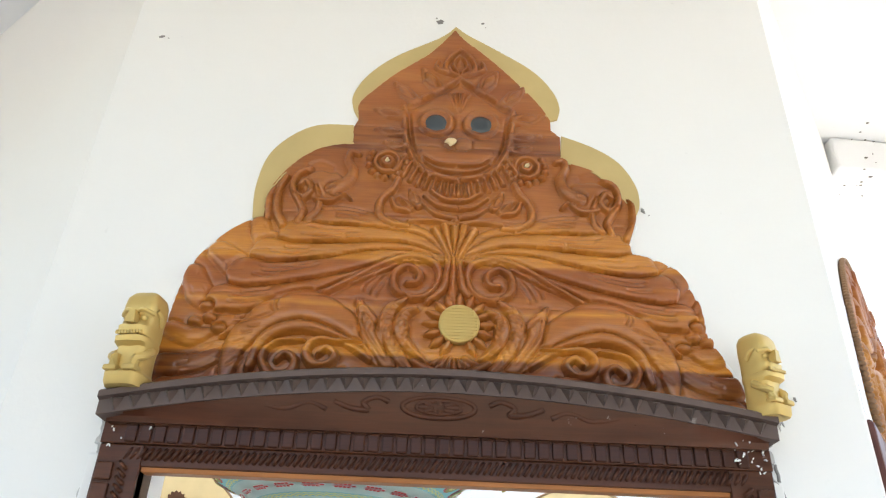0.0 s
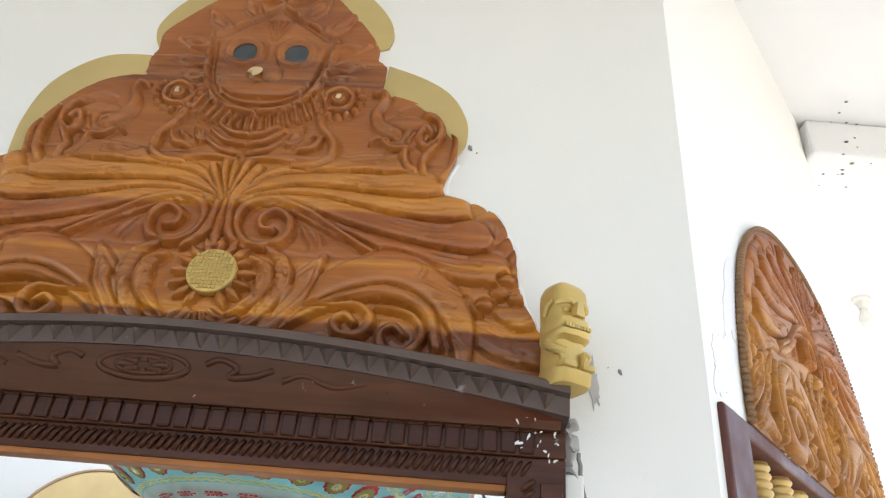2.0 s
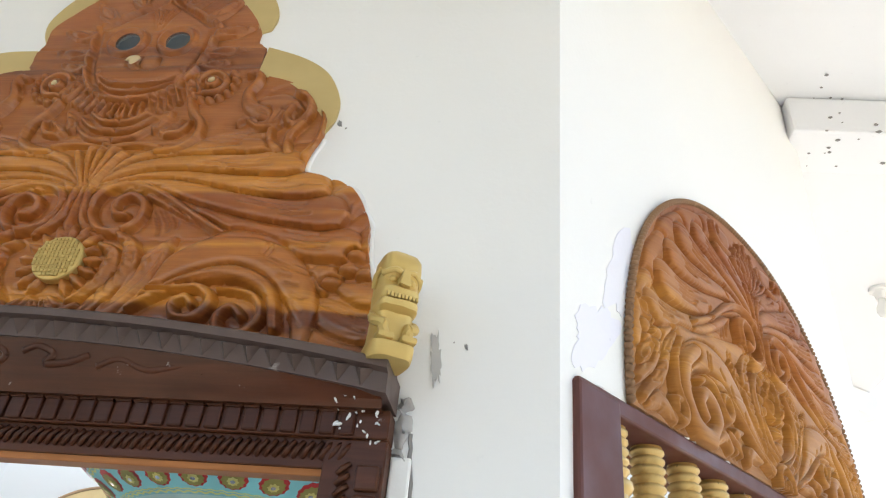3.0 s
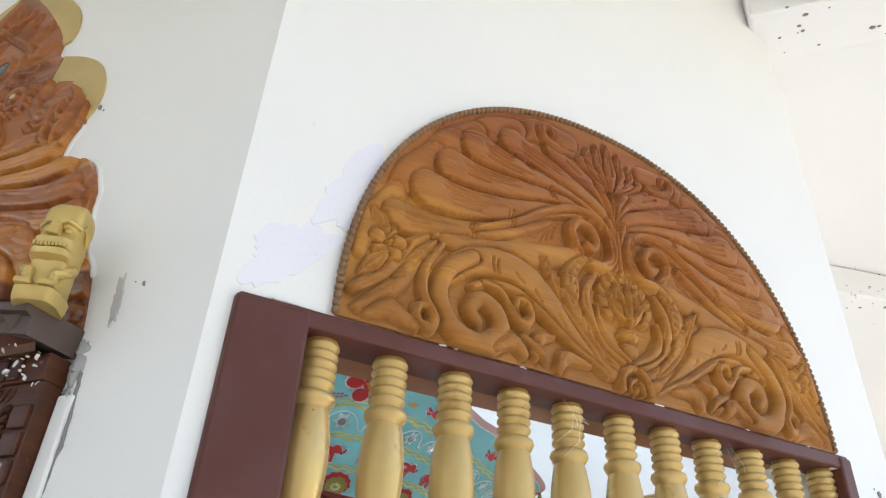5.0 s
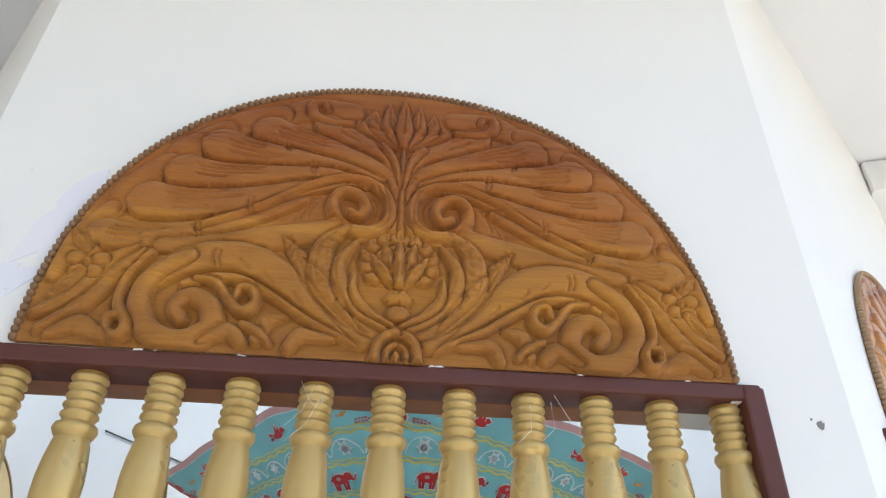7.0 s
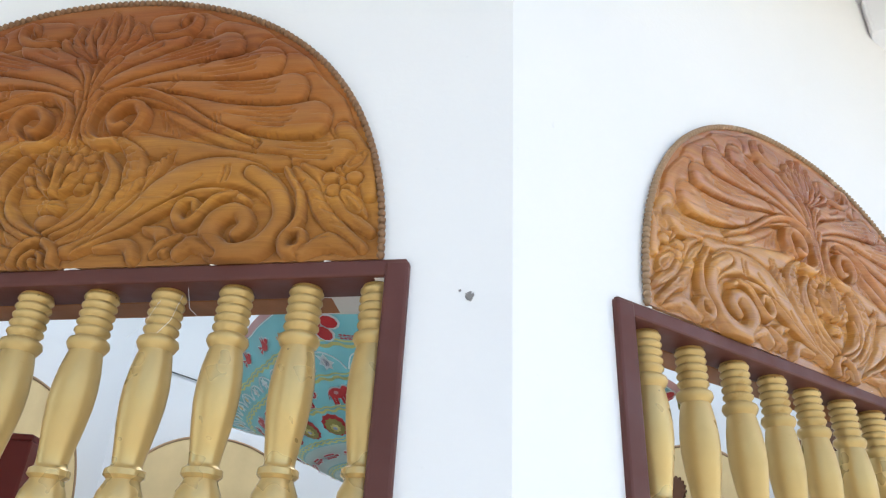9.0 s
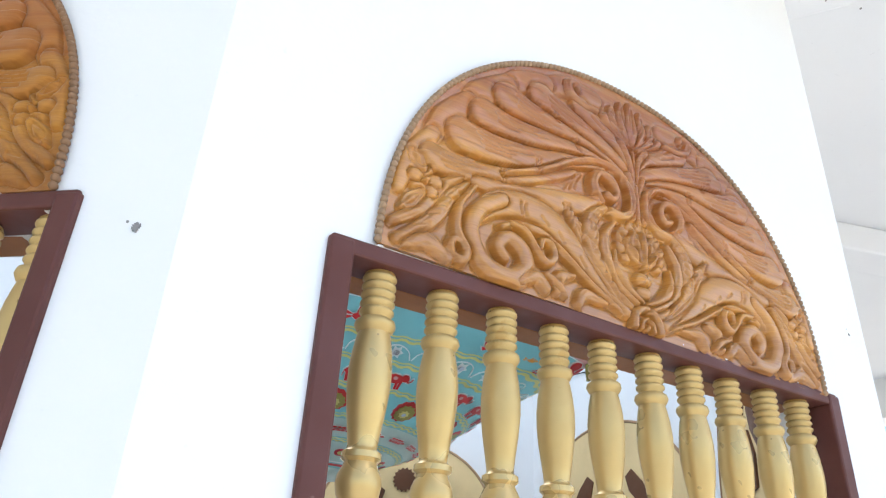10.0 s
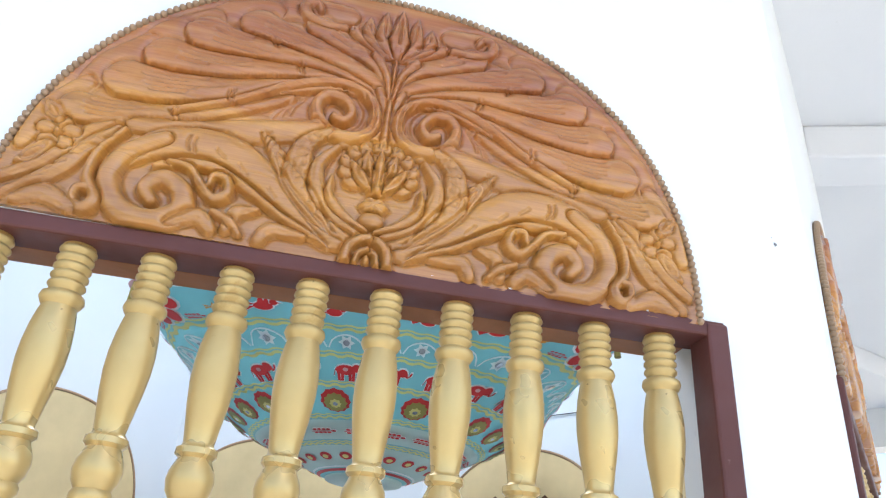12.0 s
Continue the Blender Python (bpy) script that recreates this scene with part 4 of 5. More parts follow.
    # wheels beside the face, with a row of beads
    for radius, w, h in ((0.009, 0.006, 0.016), (0.026, 0.006, 0.014)):
        r.ring(0.151, 0.502, radius, w, h)
    for i in range(11):
        a = math.pi * (0.85 + 1.35 * i / 10)
        r.dome(0.151 + 0.041 * math.cos(a), 0.502 + 0.041 * math.sin(a), 0.0085, 0.0085, 0.013)
    # the plain five-sided mask and its frame
    mask = [(0.0, 0.751), (0.124, 0.655), (0.110, 0.546), (0.070, 0.480), (0.0, 0.459)]
    test = inside_outline(mirrored([mask[0], mask[1], *along(mask[1:], 6)]))
    r.H = np.where(test(r.X, r.Z), 0.007, r.H)
    r.piece = np.where(test(r.X, r.Z), r.count + 1, r.piece)
    r.count += 1
    r.stroke([mask[0], (0.062, 0.703), mask[1]], 0.006, 0.006, 0.006, 0.018)
    r.stroke(mask[1:], 0.006, 0.006, 0.006, 0.018)
    r.groove([(0.0, 0.737), (0.055, 0.695), (0.111, 0.650)], 0.0024, 0.006)
    r.groove([(0.113, 0.648), (0.099, 0.550), (0.063, 0.492), (0.0, 0.471)], 0.0024, 0.006)
    r.ring(0.0505, 0.615, 0.034, 0.007, 0.015)
    r.groove([(0.0505 + 0.043 * math.cos(a), 0.615 + 0.040 * math.sin(a)) for a in [math.pi * i / 9 * 1.9 for i in range(10)]], 0.0016, 0.0035)
    r.dome(-0.012, 0.560, 0.022, 0.020, 0.012)
    r.stroke([(-0.076, 0.524), (-0.045, 0.506), (0.0, 0.503), (0.045, 0.506), (0.076, 0.524)], 0.003, 0.003, 0.006, 0.013, 0, 0.6, False)
    r.stroke([(-0.070, 0.508), (-0.040, 0.488), (0.0, 0.483), (0.040, 0.488), (0.070, 0.508)], 0.003, 0.003, 0.007, 0.013, 0, 0.6, False)
    r.groove([(0.0, 0.494), (0.040, 0.497), (0.078, 0.517)], 0.0022, 0.005)
    r.groove([(0.080, 0.540), (0.090, 0.522), (0.082, 0.505)], 0.0018, 0.004)
    for dx in (0.0, 0.010, 0.020):
        r.stroke([(dx * 0.2, 0.650), (dx * 0.7, 0.682), (dx * 1.2, 0.704)], 0.002, 0.004, None, 0.012)
    # crown leaves round the frame
    for base, tip, w in (((0.050, 0.716), (0.088, 0.780), 0.020), ((0.102, 0.680), (0.152, 0.734), 0.018), ((0.128, 0.634), (0.192, 0.650), 0.017), ((0.120, 0.585), (0.186, 0.592), 0.014), ((0.118, 0.548), (0.164, 0.558), 0.011)):
        r.leaf(base, tip, w, 0.013)
    r.stroke([(0.004, 0.760), (0.034, 0.780), (0.028, 0.815), (0.0, 0.846)], 0.005, 0.004, 0.006, 0.014)
    r.stroke([(0.004, 0.772), (0.016, 0.790), (0.010, 0.812), (0.0, 0.824)], 0.004, 0.003, 0.004, 0.013)
    r.stroke([(0.030, 0.770), (0.056, 0.784), (0.052, 0.806)], 0.004, 0.004, 0.006, 0.012)
    # collar rays, necklaces, arms with coiled bands below the mask
    for i in range(9):
        x = 0.004 + 0.0135 * i
        r.stroke([(x, 0.452 + 0.0011 * i * i), (x * 1.10, 0.436 + 0.0010 * i * i), (x * 1.18, 0.424 + 0.0009 * i * i)], 0.003, 0.0055, None, 0.012)
    for a, b, c in (((0.052, 0.430), (0.026, 0.412), (0.0, 0.409)), ((0.066, 0.418), (0.036, 0.394), (0.0, 0.389)), ((0.074, 0.400), (0.038, 0.372), (0.0, 0.366))):
        r.stroke([a, b, c], 0.004, 0.006, 0.006, 0.014)
    r.stroke([(0.124, 0.455), (0.136, 0.428), (0.157, 0.402), (0.158, 0.366), (0.132, 0.344), (0.098, 0.340)], 0.007, 0.006, 0.009, 0.019)
    r.stroke([(0.136, 0.408), (0.124, 0.384), (0.098, 0.380)], 0.004, 0.006, 0.007, 0.015)
    r.leaf((0.078, 0.392), (0.098, 0.432), 0.011, 0.015)
    r.leaf((0.092, 0.384), (0.122, 0.412), 0.009, 0.014)
    r.stroke([(0.096, 0.352), (0.051, 0.358), (0.0, 0.350)], 0.006, 0.004, 0.006, 0.013)
    for z in (0.066, 0.168, 0.266, 0.365, 0.548, 0.600):
        r.groove([(-0.56, z - 0.002), (-0.2, z + 0.003), (0.2, z - 0.002), (0.55, z + 0.002)], 0.0010, 0.0018, False)
    return r


def shrine_front():
    thing = empty_thing("carved_shrine_front", FRONT, "tall carved wooden shrine front with mask, plumes and gold border", "carved panel")
    halves = {side: [*CROWN_IN[side], *NECK[side], *SHOULDER_IN[side], *SKIRT[side]] for side in (1, -1)}
    outline = halves[1] + [(-x, z) for x, z in halves[-1][::-1]]
    carve_front().board("board", inside_outline(outline), 0.002, SHRINE_WOOD, thing, "", 0.345)
    for sign in (1, -1):
        for outer, inner in ((CROWN_OUT[sign], CROWN_IN[sign]), (SHOULDER_OUT[sign], SHOULDER_IN[sign])):
            bm = bmesh.new()
            grow = [(x * sign * 0.985, z - 0.003) for x, z in inner]
            add_plate(bm, [(x * sign, z) for x, z in outer] + grow[::-1], -0.0045, 0.002)
            part("gold_border", bm, GOLD_BOARD, thing, "flat matt gold border piece")
        bm = bmesh.new()
        add_lathe(bm, [(0.0250, -0.010), (0.0250, 0.002), (0.0235, 0.0035), (0.014, 0.0045), (0.004, 0.005)], 28)
        bmesh.ops.rotate(bm, verts=bm.verts, cent=(0, 0, 0), matrix=Matrix.Rotation(radians(90), 3, "X"))
        bmesh.ops.translate(bm, verts=bm.verts, vec=(0.0505 * sign, -0.007, 0.615))
        part("eye_disc", bm, DARK_GLASS, thing, "dark smoky glass disc", True, 40)
        bm = bmesh.new()
        vs = add_ball(bm, (0.151 * sign, -0.0165, 0.502), (0.0055, 0.004, 0.005), 8, 6)
        for v in vs:
            v.co += Vector((0.003, 0, 0.003)) * noise.noise(v.co * 160)
        part("stud", bm, CHIPPED_WOOD, thing, "pale chipped stud")
    bm = bmesh.new()
    add_lathe(bm, [(0.0395, -0.006), (0.0395, 0.004), (0.038, 0.0065), (0.032, 0.0085), (0.008, 0.009)], 32)
    for i in range(-6, 7):
        for j in range(-6, 7):
            if i * i + j * j < 34:
                add_box(bm, i * 0.0062 - 0.0022, i * 0.0062 + 0.0022, j * 0.0062 - 0.0022, j * 0.0062 + 0.0022, 0.008, 0.0105)
    bmesh.ops.rotate(bm, verts=bm.verts, cent=(0, 0, 0), matrix=Matrix.Rotation(radians(90), 3, "X"))
    bmesh.ops.translate(bm, verts=bm.verts, vec=(0.014, -0.014, 0.122))
    part("gold_disc", bm, LION_GOLD, thing, "round gold disc with a square mesh pattern")
    bm = bmesh.new()
    for v in add_ball(bm, (-0.017, -0.0185, 0.556), (0.012, 0.004, 0.010), 14, 9):
        v.co += Vector((0.007, 0.002, 0.007)) * noise.noise(v.co * 110)
    part("nose_chip", bm, CHIPPED_WOOD, thing, "pale chipped patch of wood")
    # ragged plaster pressed against the lower edge
    for sign in (1, -1):
        bm = bmesh.new()
        pts = [(x * sign + 0.004 * noise.noise((x * 30, z * 30, sign)), 0.001, z + 0.005 * noise.noise((x * 40, z * 40, 5))) for x, z in SKIRT[sign][:-8]]
        add_tube(bm, pts, 0.0055, 6)
        part("plaster_edge", bm, WHITE, thing, "ragged white plaster lip", True)


shrine_front()


def door_surround():
    """The carved door frame: arched toothed cornice, plain fascia with a medallion, block and rope mouldings, jambs."""
    thing = empty_thing("carved_door_surround", on_face(0, DOOR_MID, 0), "dark brown carved door frame with a toothed arched cornice, chipped at its ends", "door frame")
    thing.scale = (1.014, 0.9, 1)
    half = 0.566

    def arch(x):
        return 2.038 + 0.064 * (1 - min(1.0, abs(x) / half) ** 1.9) + 0.006 * max(0.0, x / half) ** 2

    steps = [half * (i / 40 * 2 - 1) for i in range(41)]
    bm = bmesh.new()
    rows = []
    for x in steps:
        z = arch(x)
        rows.append([bm.verts.new((x, y, z + dz)) for y, dz in ((0.0, 0.004), (-0.094, 0.004), (-0.100, 0.0), (-0.100, -0.010), (-0.0885, -0.013), (-0.0875, -0.037), (0.0, -0.037))])
    for a, b in zip(rows, rows[1:]):
        for i in range(6):
            bm.faces.new((a[i], a[i + 1], b[i + 1], b[i]))
    bm.faces.new(rows[0])
    bm.faces.new(rows[-1][::-1])
    part("cornice_board", bm, GREY_EDGE, thing, "dusty grey-brown cornice edge")
    tooth = bmesh.new()
    vs = [tooth.verts.new(p) for p in ((-0.0134, -0.086, 0.001), (0.0134, -0.086, 0.001), (0.0, -0.086, -0.025), (0.0, -0.1065, -0.008))]
    for f in ((0, 1, 3), (1, 2, 3), (2, 0, 3), (0, 2, 1)):
        tooth.faces.new([vs[i] for i in f])
    first = finished(tooth, "tooth", GREY_EDGE, thing)
    count = 38
    for i in range(count):
        ob = first if i == 0 else new("tooth", first.data)
        ob.parent = thing
        x = half * 0.975 * ((i + 0.5) / count * 2 - 1)
        ob.location = (x, 0.0, arch(x) - 0.012)
        ob.rotation_euler = (0, 0.25 * math.sin(i * 5.3) * 0.4, 0)
    # fascia
    bm = bmesh.new()
    rows = []
    for x in steps:
        rows.append([bm.verts.new((x * 0.985, y, z)) for y, z in ((-0.086, arch(x) - 0.014), (-0.084, arch(x) - 0.034), (-0.062, 2.008), (-0.058, 1.998), (-0.02, 1.998))])
    for a, b in zip(rows, rows[1:]):
        for i in range(4):
            bm.faces.new((a[i], a[i + 1], b[i + 1], b[i]))
    part("fascia", bm, OLD_BROWN, thing, "", True, 35)
    bm = bmesh.new()
    z = 2.042

    def scroll(points, radius):
        pts = [(x, -0.073 - 0.30 * (zz - 2.042), zz) for x, zz in along(points, 6)]
        add_tube(bm, pts, radius, 6)

    for rr, w in ((1.0, 0.005), (0.62, 0.004)):
        scroll([(0.062 * rr * math.cos(a), z + 0.017 * rr * math.sin(a)) for a in [i * math.pi / 8 for i in range(17)]], w)
    for i in range(8):
        a = i * math.pi / 4
        scroll([(0.012 * math.cos(a), z + 0.004 * math.sin(a)), (0.036 * math.cos(a), z + 0.010 * math.sin(a))], 0.0055)
    for sign in (1, -1):
        scroll([(0.085 * sign, z + 0.006), (0.105 * sign, z + 0.013), (0.128 * sign, z + 0.004), (0.120 * sign, z - 0.008), (0.150 * sign, z - 0.006), (0.178 * sign, z + 0.004)], 0.006)
        scroll([(0.19 * sign, z - 0.010), (0.22 * sign, z), (0.26 * sign, z - 0.012), (0.31 * sign, z - 0.004)], 0.0055)
        scroll([(0.33 * sign, z - 0.014), (0.36 * sign, z - 0.004), (0.40 * sign, z - 0.016), (0.45 * sign, z - 0.014)], 0.0045)
    part("medallion", bm, OLD_BROWN, thing, "low carved oval medallion with scrolls", True)
    # lintel mouldings
    inner, outer = 0.492, 0.566
    bm = bmesh.new()
    add_box(bm, -outer, outer, -0.040, 0.0, 1.966, 2.002, 0.002)
    add_box(bm, -outer + 0.03, outer - 0.03, -0.030, 0.0, 1.930, 1.967, 0.002)
    part("lintel", bm, OLD_BROWN, thing)
    bm = bmesh.new()
    add_box(bm, -inner, inner, -0.026, 0.004, 1.922, 1.932, 0.002)
    part("lintel_soffit", bm, RAW_WOOD, thing, "bare orange wood under the lintel")
    bm = bmesh.new()
    add_box(bm, -0.0098, 0.0098, -0.046, -0.036, 0, 0.030, 0.003)
    vs = add_box(bm, -0.0104, 0.0104, -0.049, -0.036, 0.027, 0.033, 0.001)
    block = finished(bm, "block", OLD_BROWN, thing)
    n = 44
    for i in range(n):
        ob = block if i == 0 else new("block", block.data)
        ob.parent = thing
        ob.location = (-outer + 0.05 + (2 * outer - 0.1) * i / (n - 1), 0, 1.968)
    bm = bmesh.new()
    add_tube(bm, [(-0.006, -0.031, -0.010), (0.0, -0.035, 0.0), (0.006, -0.031, 0.010)], 0.0034, 6)
    twist = finished(bm, "rope_twist", OLD_BROWN, thing, True)
    n = 92
    for i in range(n):
        ob = twist if i == 0 else new("rope_twist", twist.data)
        ob.parent = thing
        ob.location = (-outer + 0.05 + (2 * outer - 0.1) * i / (n - 1), 0, 1.951)
    for sign in (1, -1):
        bm = bmesh.new()
        x0, x1 = sorted((sign * inner, sign * outer))
        add_box(bm, x0, x1, -0.034, 0.0, 0, 1.966, 0.002)
        xa, xb = sorted((sign * inner, sign * (inner + 0.018)))
        add_box(bm, xa, xb, -0.030, 0.040, 0, 1.93, 0.002)
        jamb = part("jamb", bm, OLD_BROWN, thing)
        bm = bmesh.new()
        for i in range(34):
            zz = 1.93 - 0.0125 * i
            add_tube(bm, [(sign * (inner + 0.020), -0.036, zz - 0.006), (sign * (inner + 0.027), -0.040, zz), (sign * (inner + 0.034), -0.036, zz + 0.006)], 0.0034, 6)
        part("jamb_rope", bm, OLD_BROWN, jamb, "", True)
        bm = bmesh.new()
        for i in range(13):
            zz = 1.935 - 0.034 * i
            xa, xb = sorted((sign * (inner + 0.042), sign * (outer - 0.004)))
            add_box(bm, xa, xb, -0.041, -0.03, zz - 0.030, zz, 0.003)
        part("jamb_blocks", bm, OLD_BROWN, jamb)
    # broken mortar where the frame meets the wall
    for x, z, w, h in ((-0.577, 1.985, 0.010, 0.020), (0.574, 1.990, 0.012, 0.022), (-0.573, 2.028, 0.009, 0.012), (0.576, 2.022, 0.009, 0.011), (0.572, 1.955, 0.007, 0.014), (-0.574, 1.950, 0.006, 0.012)):
        bm = bmesh.new()
        vs = add_ball(bm, (x, 0.0, z), (w, 0.007, h), 18, 12)
        for v in vs:
            v.co += Vector((0.010 * noise.noise(v.co * 90), 0.006 * noise.noise(v.co * 110 + Vector((3, 0, 0))), 0.012 * noise.noise(v.co * 90 + Vector((0, 7, 0)))))
        part("mortar_lump", bm, MORTAR, thing, "rough pale mortar with paint flakes", True)
    # flecks of whitewash splashed over the ends of the frame
    rng = random.Random(23)
    for i in range(60):
        sign = 1 if i % 3 else -1
        x = sign * (outer - 0.012 - 0.075 * rng.random() ** 2.5)
        z = 1.955 + 0.100 * rng.random()
        y = -0.0335 if z < 1.966 else -0.0480 if z < 2.002 else -0.0605 - 0.50 * (z - 2.002)
        size = 0.0008 + 0.0017 * rng.random() ** 2
        turn = math.pi * rng.random()
        pts = []
        for k in range(9):
            a = 2 * math.pi * k / 9
            q = size * (1 + 0.7 * noise.noise((math.cos(a) + i, math.sin(a), i)))
            px, pz = 1.9 * q * math.cos(a), 0.7 * q * math.sin(a)
            pts.append((x + px * math.cos(turn) - pz * math.sin(turn), z + px * math.sin(turn) + pz * math.cos(turn)))
        bm = bmesh.new()
        add_plate(bm, pts, y - 0.0008, y + 0.0035)
        part("whitewash_fleck", bm, WHITE, thing)
    for sign in (1, -1):
        bm = bmesh.new()
        xa, xb = sorted((sign * (outer + 0.001), sign * (outer + 0.026)))
        add_box(bm, xa, xb, -0.008, 0.0, 0.3, 1.955, 0.003)
        part("plaster_strip", bm, WHITE, thing, "thin white plaster strip")
    return thing


door_surround()


def gold_lion(x, z, turn, size, label):
    """A small seated guardian, kept plain: base, haunches, chest, paws, maned head, muzzle."""
    bm = bmesh.new()
    shape = [(-0.006, 0.034, 0.036, 0.030), (0.0, 0.036, 0.040, 0.030), (0.014, 0.037, 0.041, 0.030), (0.019, 0.034, 0.033, 0.030), (0.024, 0.032, 0.027, 0.030), (0.050, 0.031, 0.024, 0.030), (0.064, 0.031, 0.027, 0.030),
             (0.069, 0.034, 0.040, 0.030), (0.078, 0.034, 0.042, 0.030), (0.082, 0.032, 0.033, 0.030), (0.086, 0.033, 0.039, 0.030), (0.098, 0.034, 0.041, 0.030), (0.104, 0.033, 0.033, 0.030),
             (0.116, 0.033, 0.028, 0.030), (0.123, 0.034, 0.034, 0.030), (0.136, 0.035, 0.036, 0.030), (0.152, 0.034, 0.033, 0.029), (0.163, 0.029, 0.026, 0.025), (0.169, 0.020, 0.017, 0.017), (0.171, 0.008, 0.007, 0.007)]
    rings = []
    for high, wide, front, back in shape:
        ring = []
        for i in range(28):
            c, q = math.cos(2 * math.pi * i / 28), math.sin(2 * math.pi * i / 28)
            y = math.copysign(abs(q) ** 0.52, q)
            ring.append(bm.verts.new((math.copysign(abs(c) ** 0.52, c) * wide, y * (back if y > 0 else front), high)))
        rings.append(ring)
    for p, q in zip(rings, rings[1:]):
        for i in range(28):
            j = (i + 1) % 28
            bm.faces.new((p[i], p[j], q[j], q[i]))
    bm.faces.new(rings[0][::-1])
    bm.faces.new(rings[-1])
    for v in add_box(bm, -0.0065, 0.0065, -0.047, -0.022, 0.100, 0.124):
        v.co.x *= 1.5 if v.co.z < 0.106 else 0.8
    for i in range(9):
        add_box(bm, -0.0265 + 0.0060 * i, -0.0217 + 0.0060 * i, -0.0425, -0.036, 0.0805, 0.0875, 0.001)
    for s in (1, -1):
        add_tube(bm, along([(0.004 * s, -0.034, 0.124), (0.018 * s, -0.036, 0.127), (0.033 * s, -0.022, 0.122)], 5), 0.0042, 8)
        add_box(bm, *sorted((0.006 * s, 0.032 * s)), -0.044, -0.020, 0.016, 0.026, 0.003)
    for s in (1, -1):
        add_ball(bm, (0.016 * s, -0.028, 0.114), (0.008, 0.006, 0.006), 12, 8)
        add_tube(bm, along([(0.032 * s, 0.0, 0.062), (0.034 * s, -0.020, 0.048), (0.020 * s, -0.032, 0.040)], 5), 0.008, 8)
        add_tube(bm, along([(0.022 * s, -0.026, 0.046), (0.020 * s, -0.030, 0.030), (0.020 * s, -0.032, 0.016)], 5), 0.009, 8)
        add_tube(bm, along([(0.034 * s, 0.006, 0.110), (0.037 * s, -0.006, 0.124), (0.034 * s, -0.018, 0.130)], 5), 0.005, 8)
    for v in bm.verts:
        v.co += v.co.normalized() * 0.0018 * noise.noise(v.co * 60)
    ob = finished(bm, "gold_lion_figure", LION_GOLD, None, True, 40)
    ob.matrix_world = on_face(0, DOOR_MID + x, z, -0.070) @ Matrix.Rotation(turn, 4, "Z") @ Matrix.Diagonal((size * 0.88, size, size, 1))
    return tagged(ob, label, "figurine", "gold guardian lions")


gold_lion(-0.536, 2.053, radians(-8), 1.02, "small gold painted seated lion on the cornice, splashed with white")
gold_lion(0.566, 2.050, radians(30), 0.88, "small gold painted seated lion on the cornice end")


def door_leaf():
    """The door leaf, swung inwards from its right jamb."""
    m = Matrix.Translation((0.90, -1.70, 0.0)) @ Matrix.Rotation(radians(66), 4, "Z")
    thing = empty_thing("door_leaf", m, "dark red painted wooden door leaf standing open inwards", "door")
    bm = bmesh.new()
    add_box(bm, 0.0, 0.52, -0.02, 0.02, 0.02, 1.925, 0.004)
    part("leaf", bm, DARK_RED, thing)
    for z0, z1 in ((0.15, 0.95), (1.08, 1.82)):
        bm = bmesh.new()
        add_box(bm, 0.09, 0.43, -0.028, 0.028, z0, z1, 0.010)
        part("raised_panel", bm, DARK_RED, thing)
    bm = bmesh.new()
    add_box(bm, 0.0, 0.52, -0.021, 0.021, 1.924, 1.936, 0.003)
    part("top_edge", bm, DARK_RED, thing)


door_leaf()


# ---- inside: painted arches on the far walls ----
def inner_arch(k, emblem, off=0.0):
    m, width = face_frame(k)
    frame_m = m @ Matrix.Translation((width / 2 + off, THICK, 2.015)) @ Matrix.Rotation(math.pi, 4, "Z")
    thing = empty_thing("painted_arch_board", frame_m, "cream painted arch board with a brown outline" + (" and brown emblem" if emblem else ""), "painted panel", "painted arch boards")
    half, high = 0.545, 0.575
    xs = [half * math.sin(math.pi * (i / 48 - 0.5)) for i in range(49)]
    top = [(x, float(arch_height(x, half, high))) for x in xs]
    bm = bmesh.new()
    add_plate(bm, top, -0.016, 0.002)
    part("board", bm, CREAM, thing)
    bm = bmesh.new()
    add_tube(bm, [(x, -0.014, z) for x, z in top], 0.008, 6)
    part("moulding", bm, ROPE_PALE, thing, "thin brown moulding", True)
    if emblem:
        bm = bmesh.new()
        teeth = [(0.070 if i % 2 else 0.058) for i in range(32)]
        add_plate(bm, [(r * math.cos(i * math.pi / 16), 0.36 + r * math.sin(i * math.pi / 16)) for i, r in enumerate(teeth)], -0.024, -0.012)
        part("round_emblem", bm, EMBLEM_BROWN, thing, "brown toothed round emblem")
        for s in (1, -1):
            bm = bmesh.new()
            add_plate(bm, [(s * x, z) for x, z in ((0.11, 0.30), (0.15, 0.33), (0.21, 0.27), (0.30, 0.13), (0.33, 0.02), (0.26, 0.04), (0.20, 0.16), (0.13, 0.23))], -0.024, -0.012)
            part("side_emblem", bm, EMBLEM_BROWN, thing, "brown painted side shape")
        bm = bmesh.new()
        add_plate(bm, [(-0.12, 0.05), (0.12, 0.05), (0.14, 0.15), (0.08, 0.24), (-0.08, 0.24), (-0.14, 0.15)], -0.024, -0.012)
        part("lower_emblem", bm, EMBLEM_BROWN, thing, "brown painted lower shape")
    return thing


for k, emblem, off in ((3, True, 0.0), (4, True, 0.0), (5, True, 0.05), (6, False, 0.14), (7, False, 0.04)):
    inner_arch(k, emblem, off)


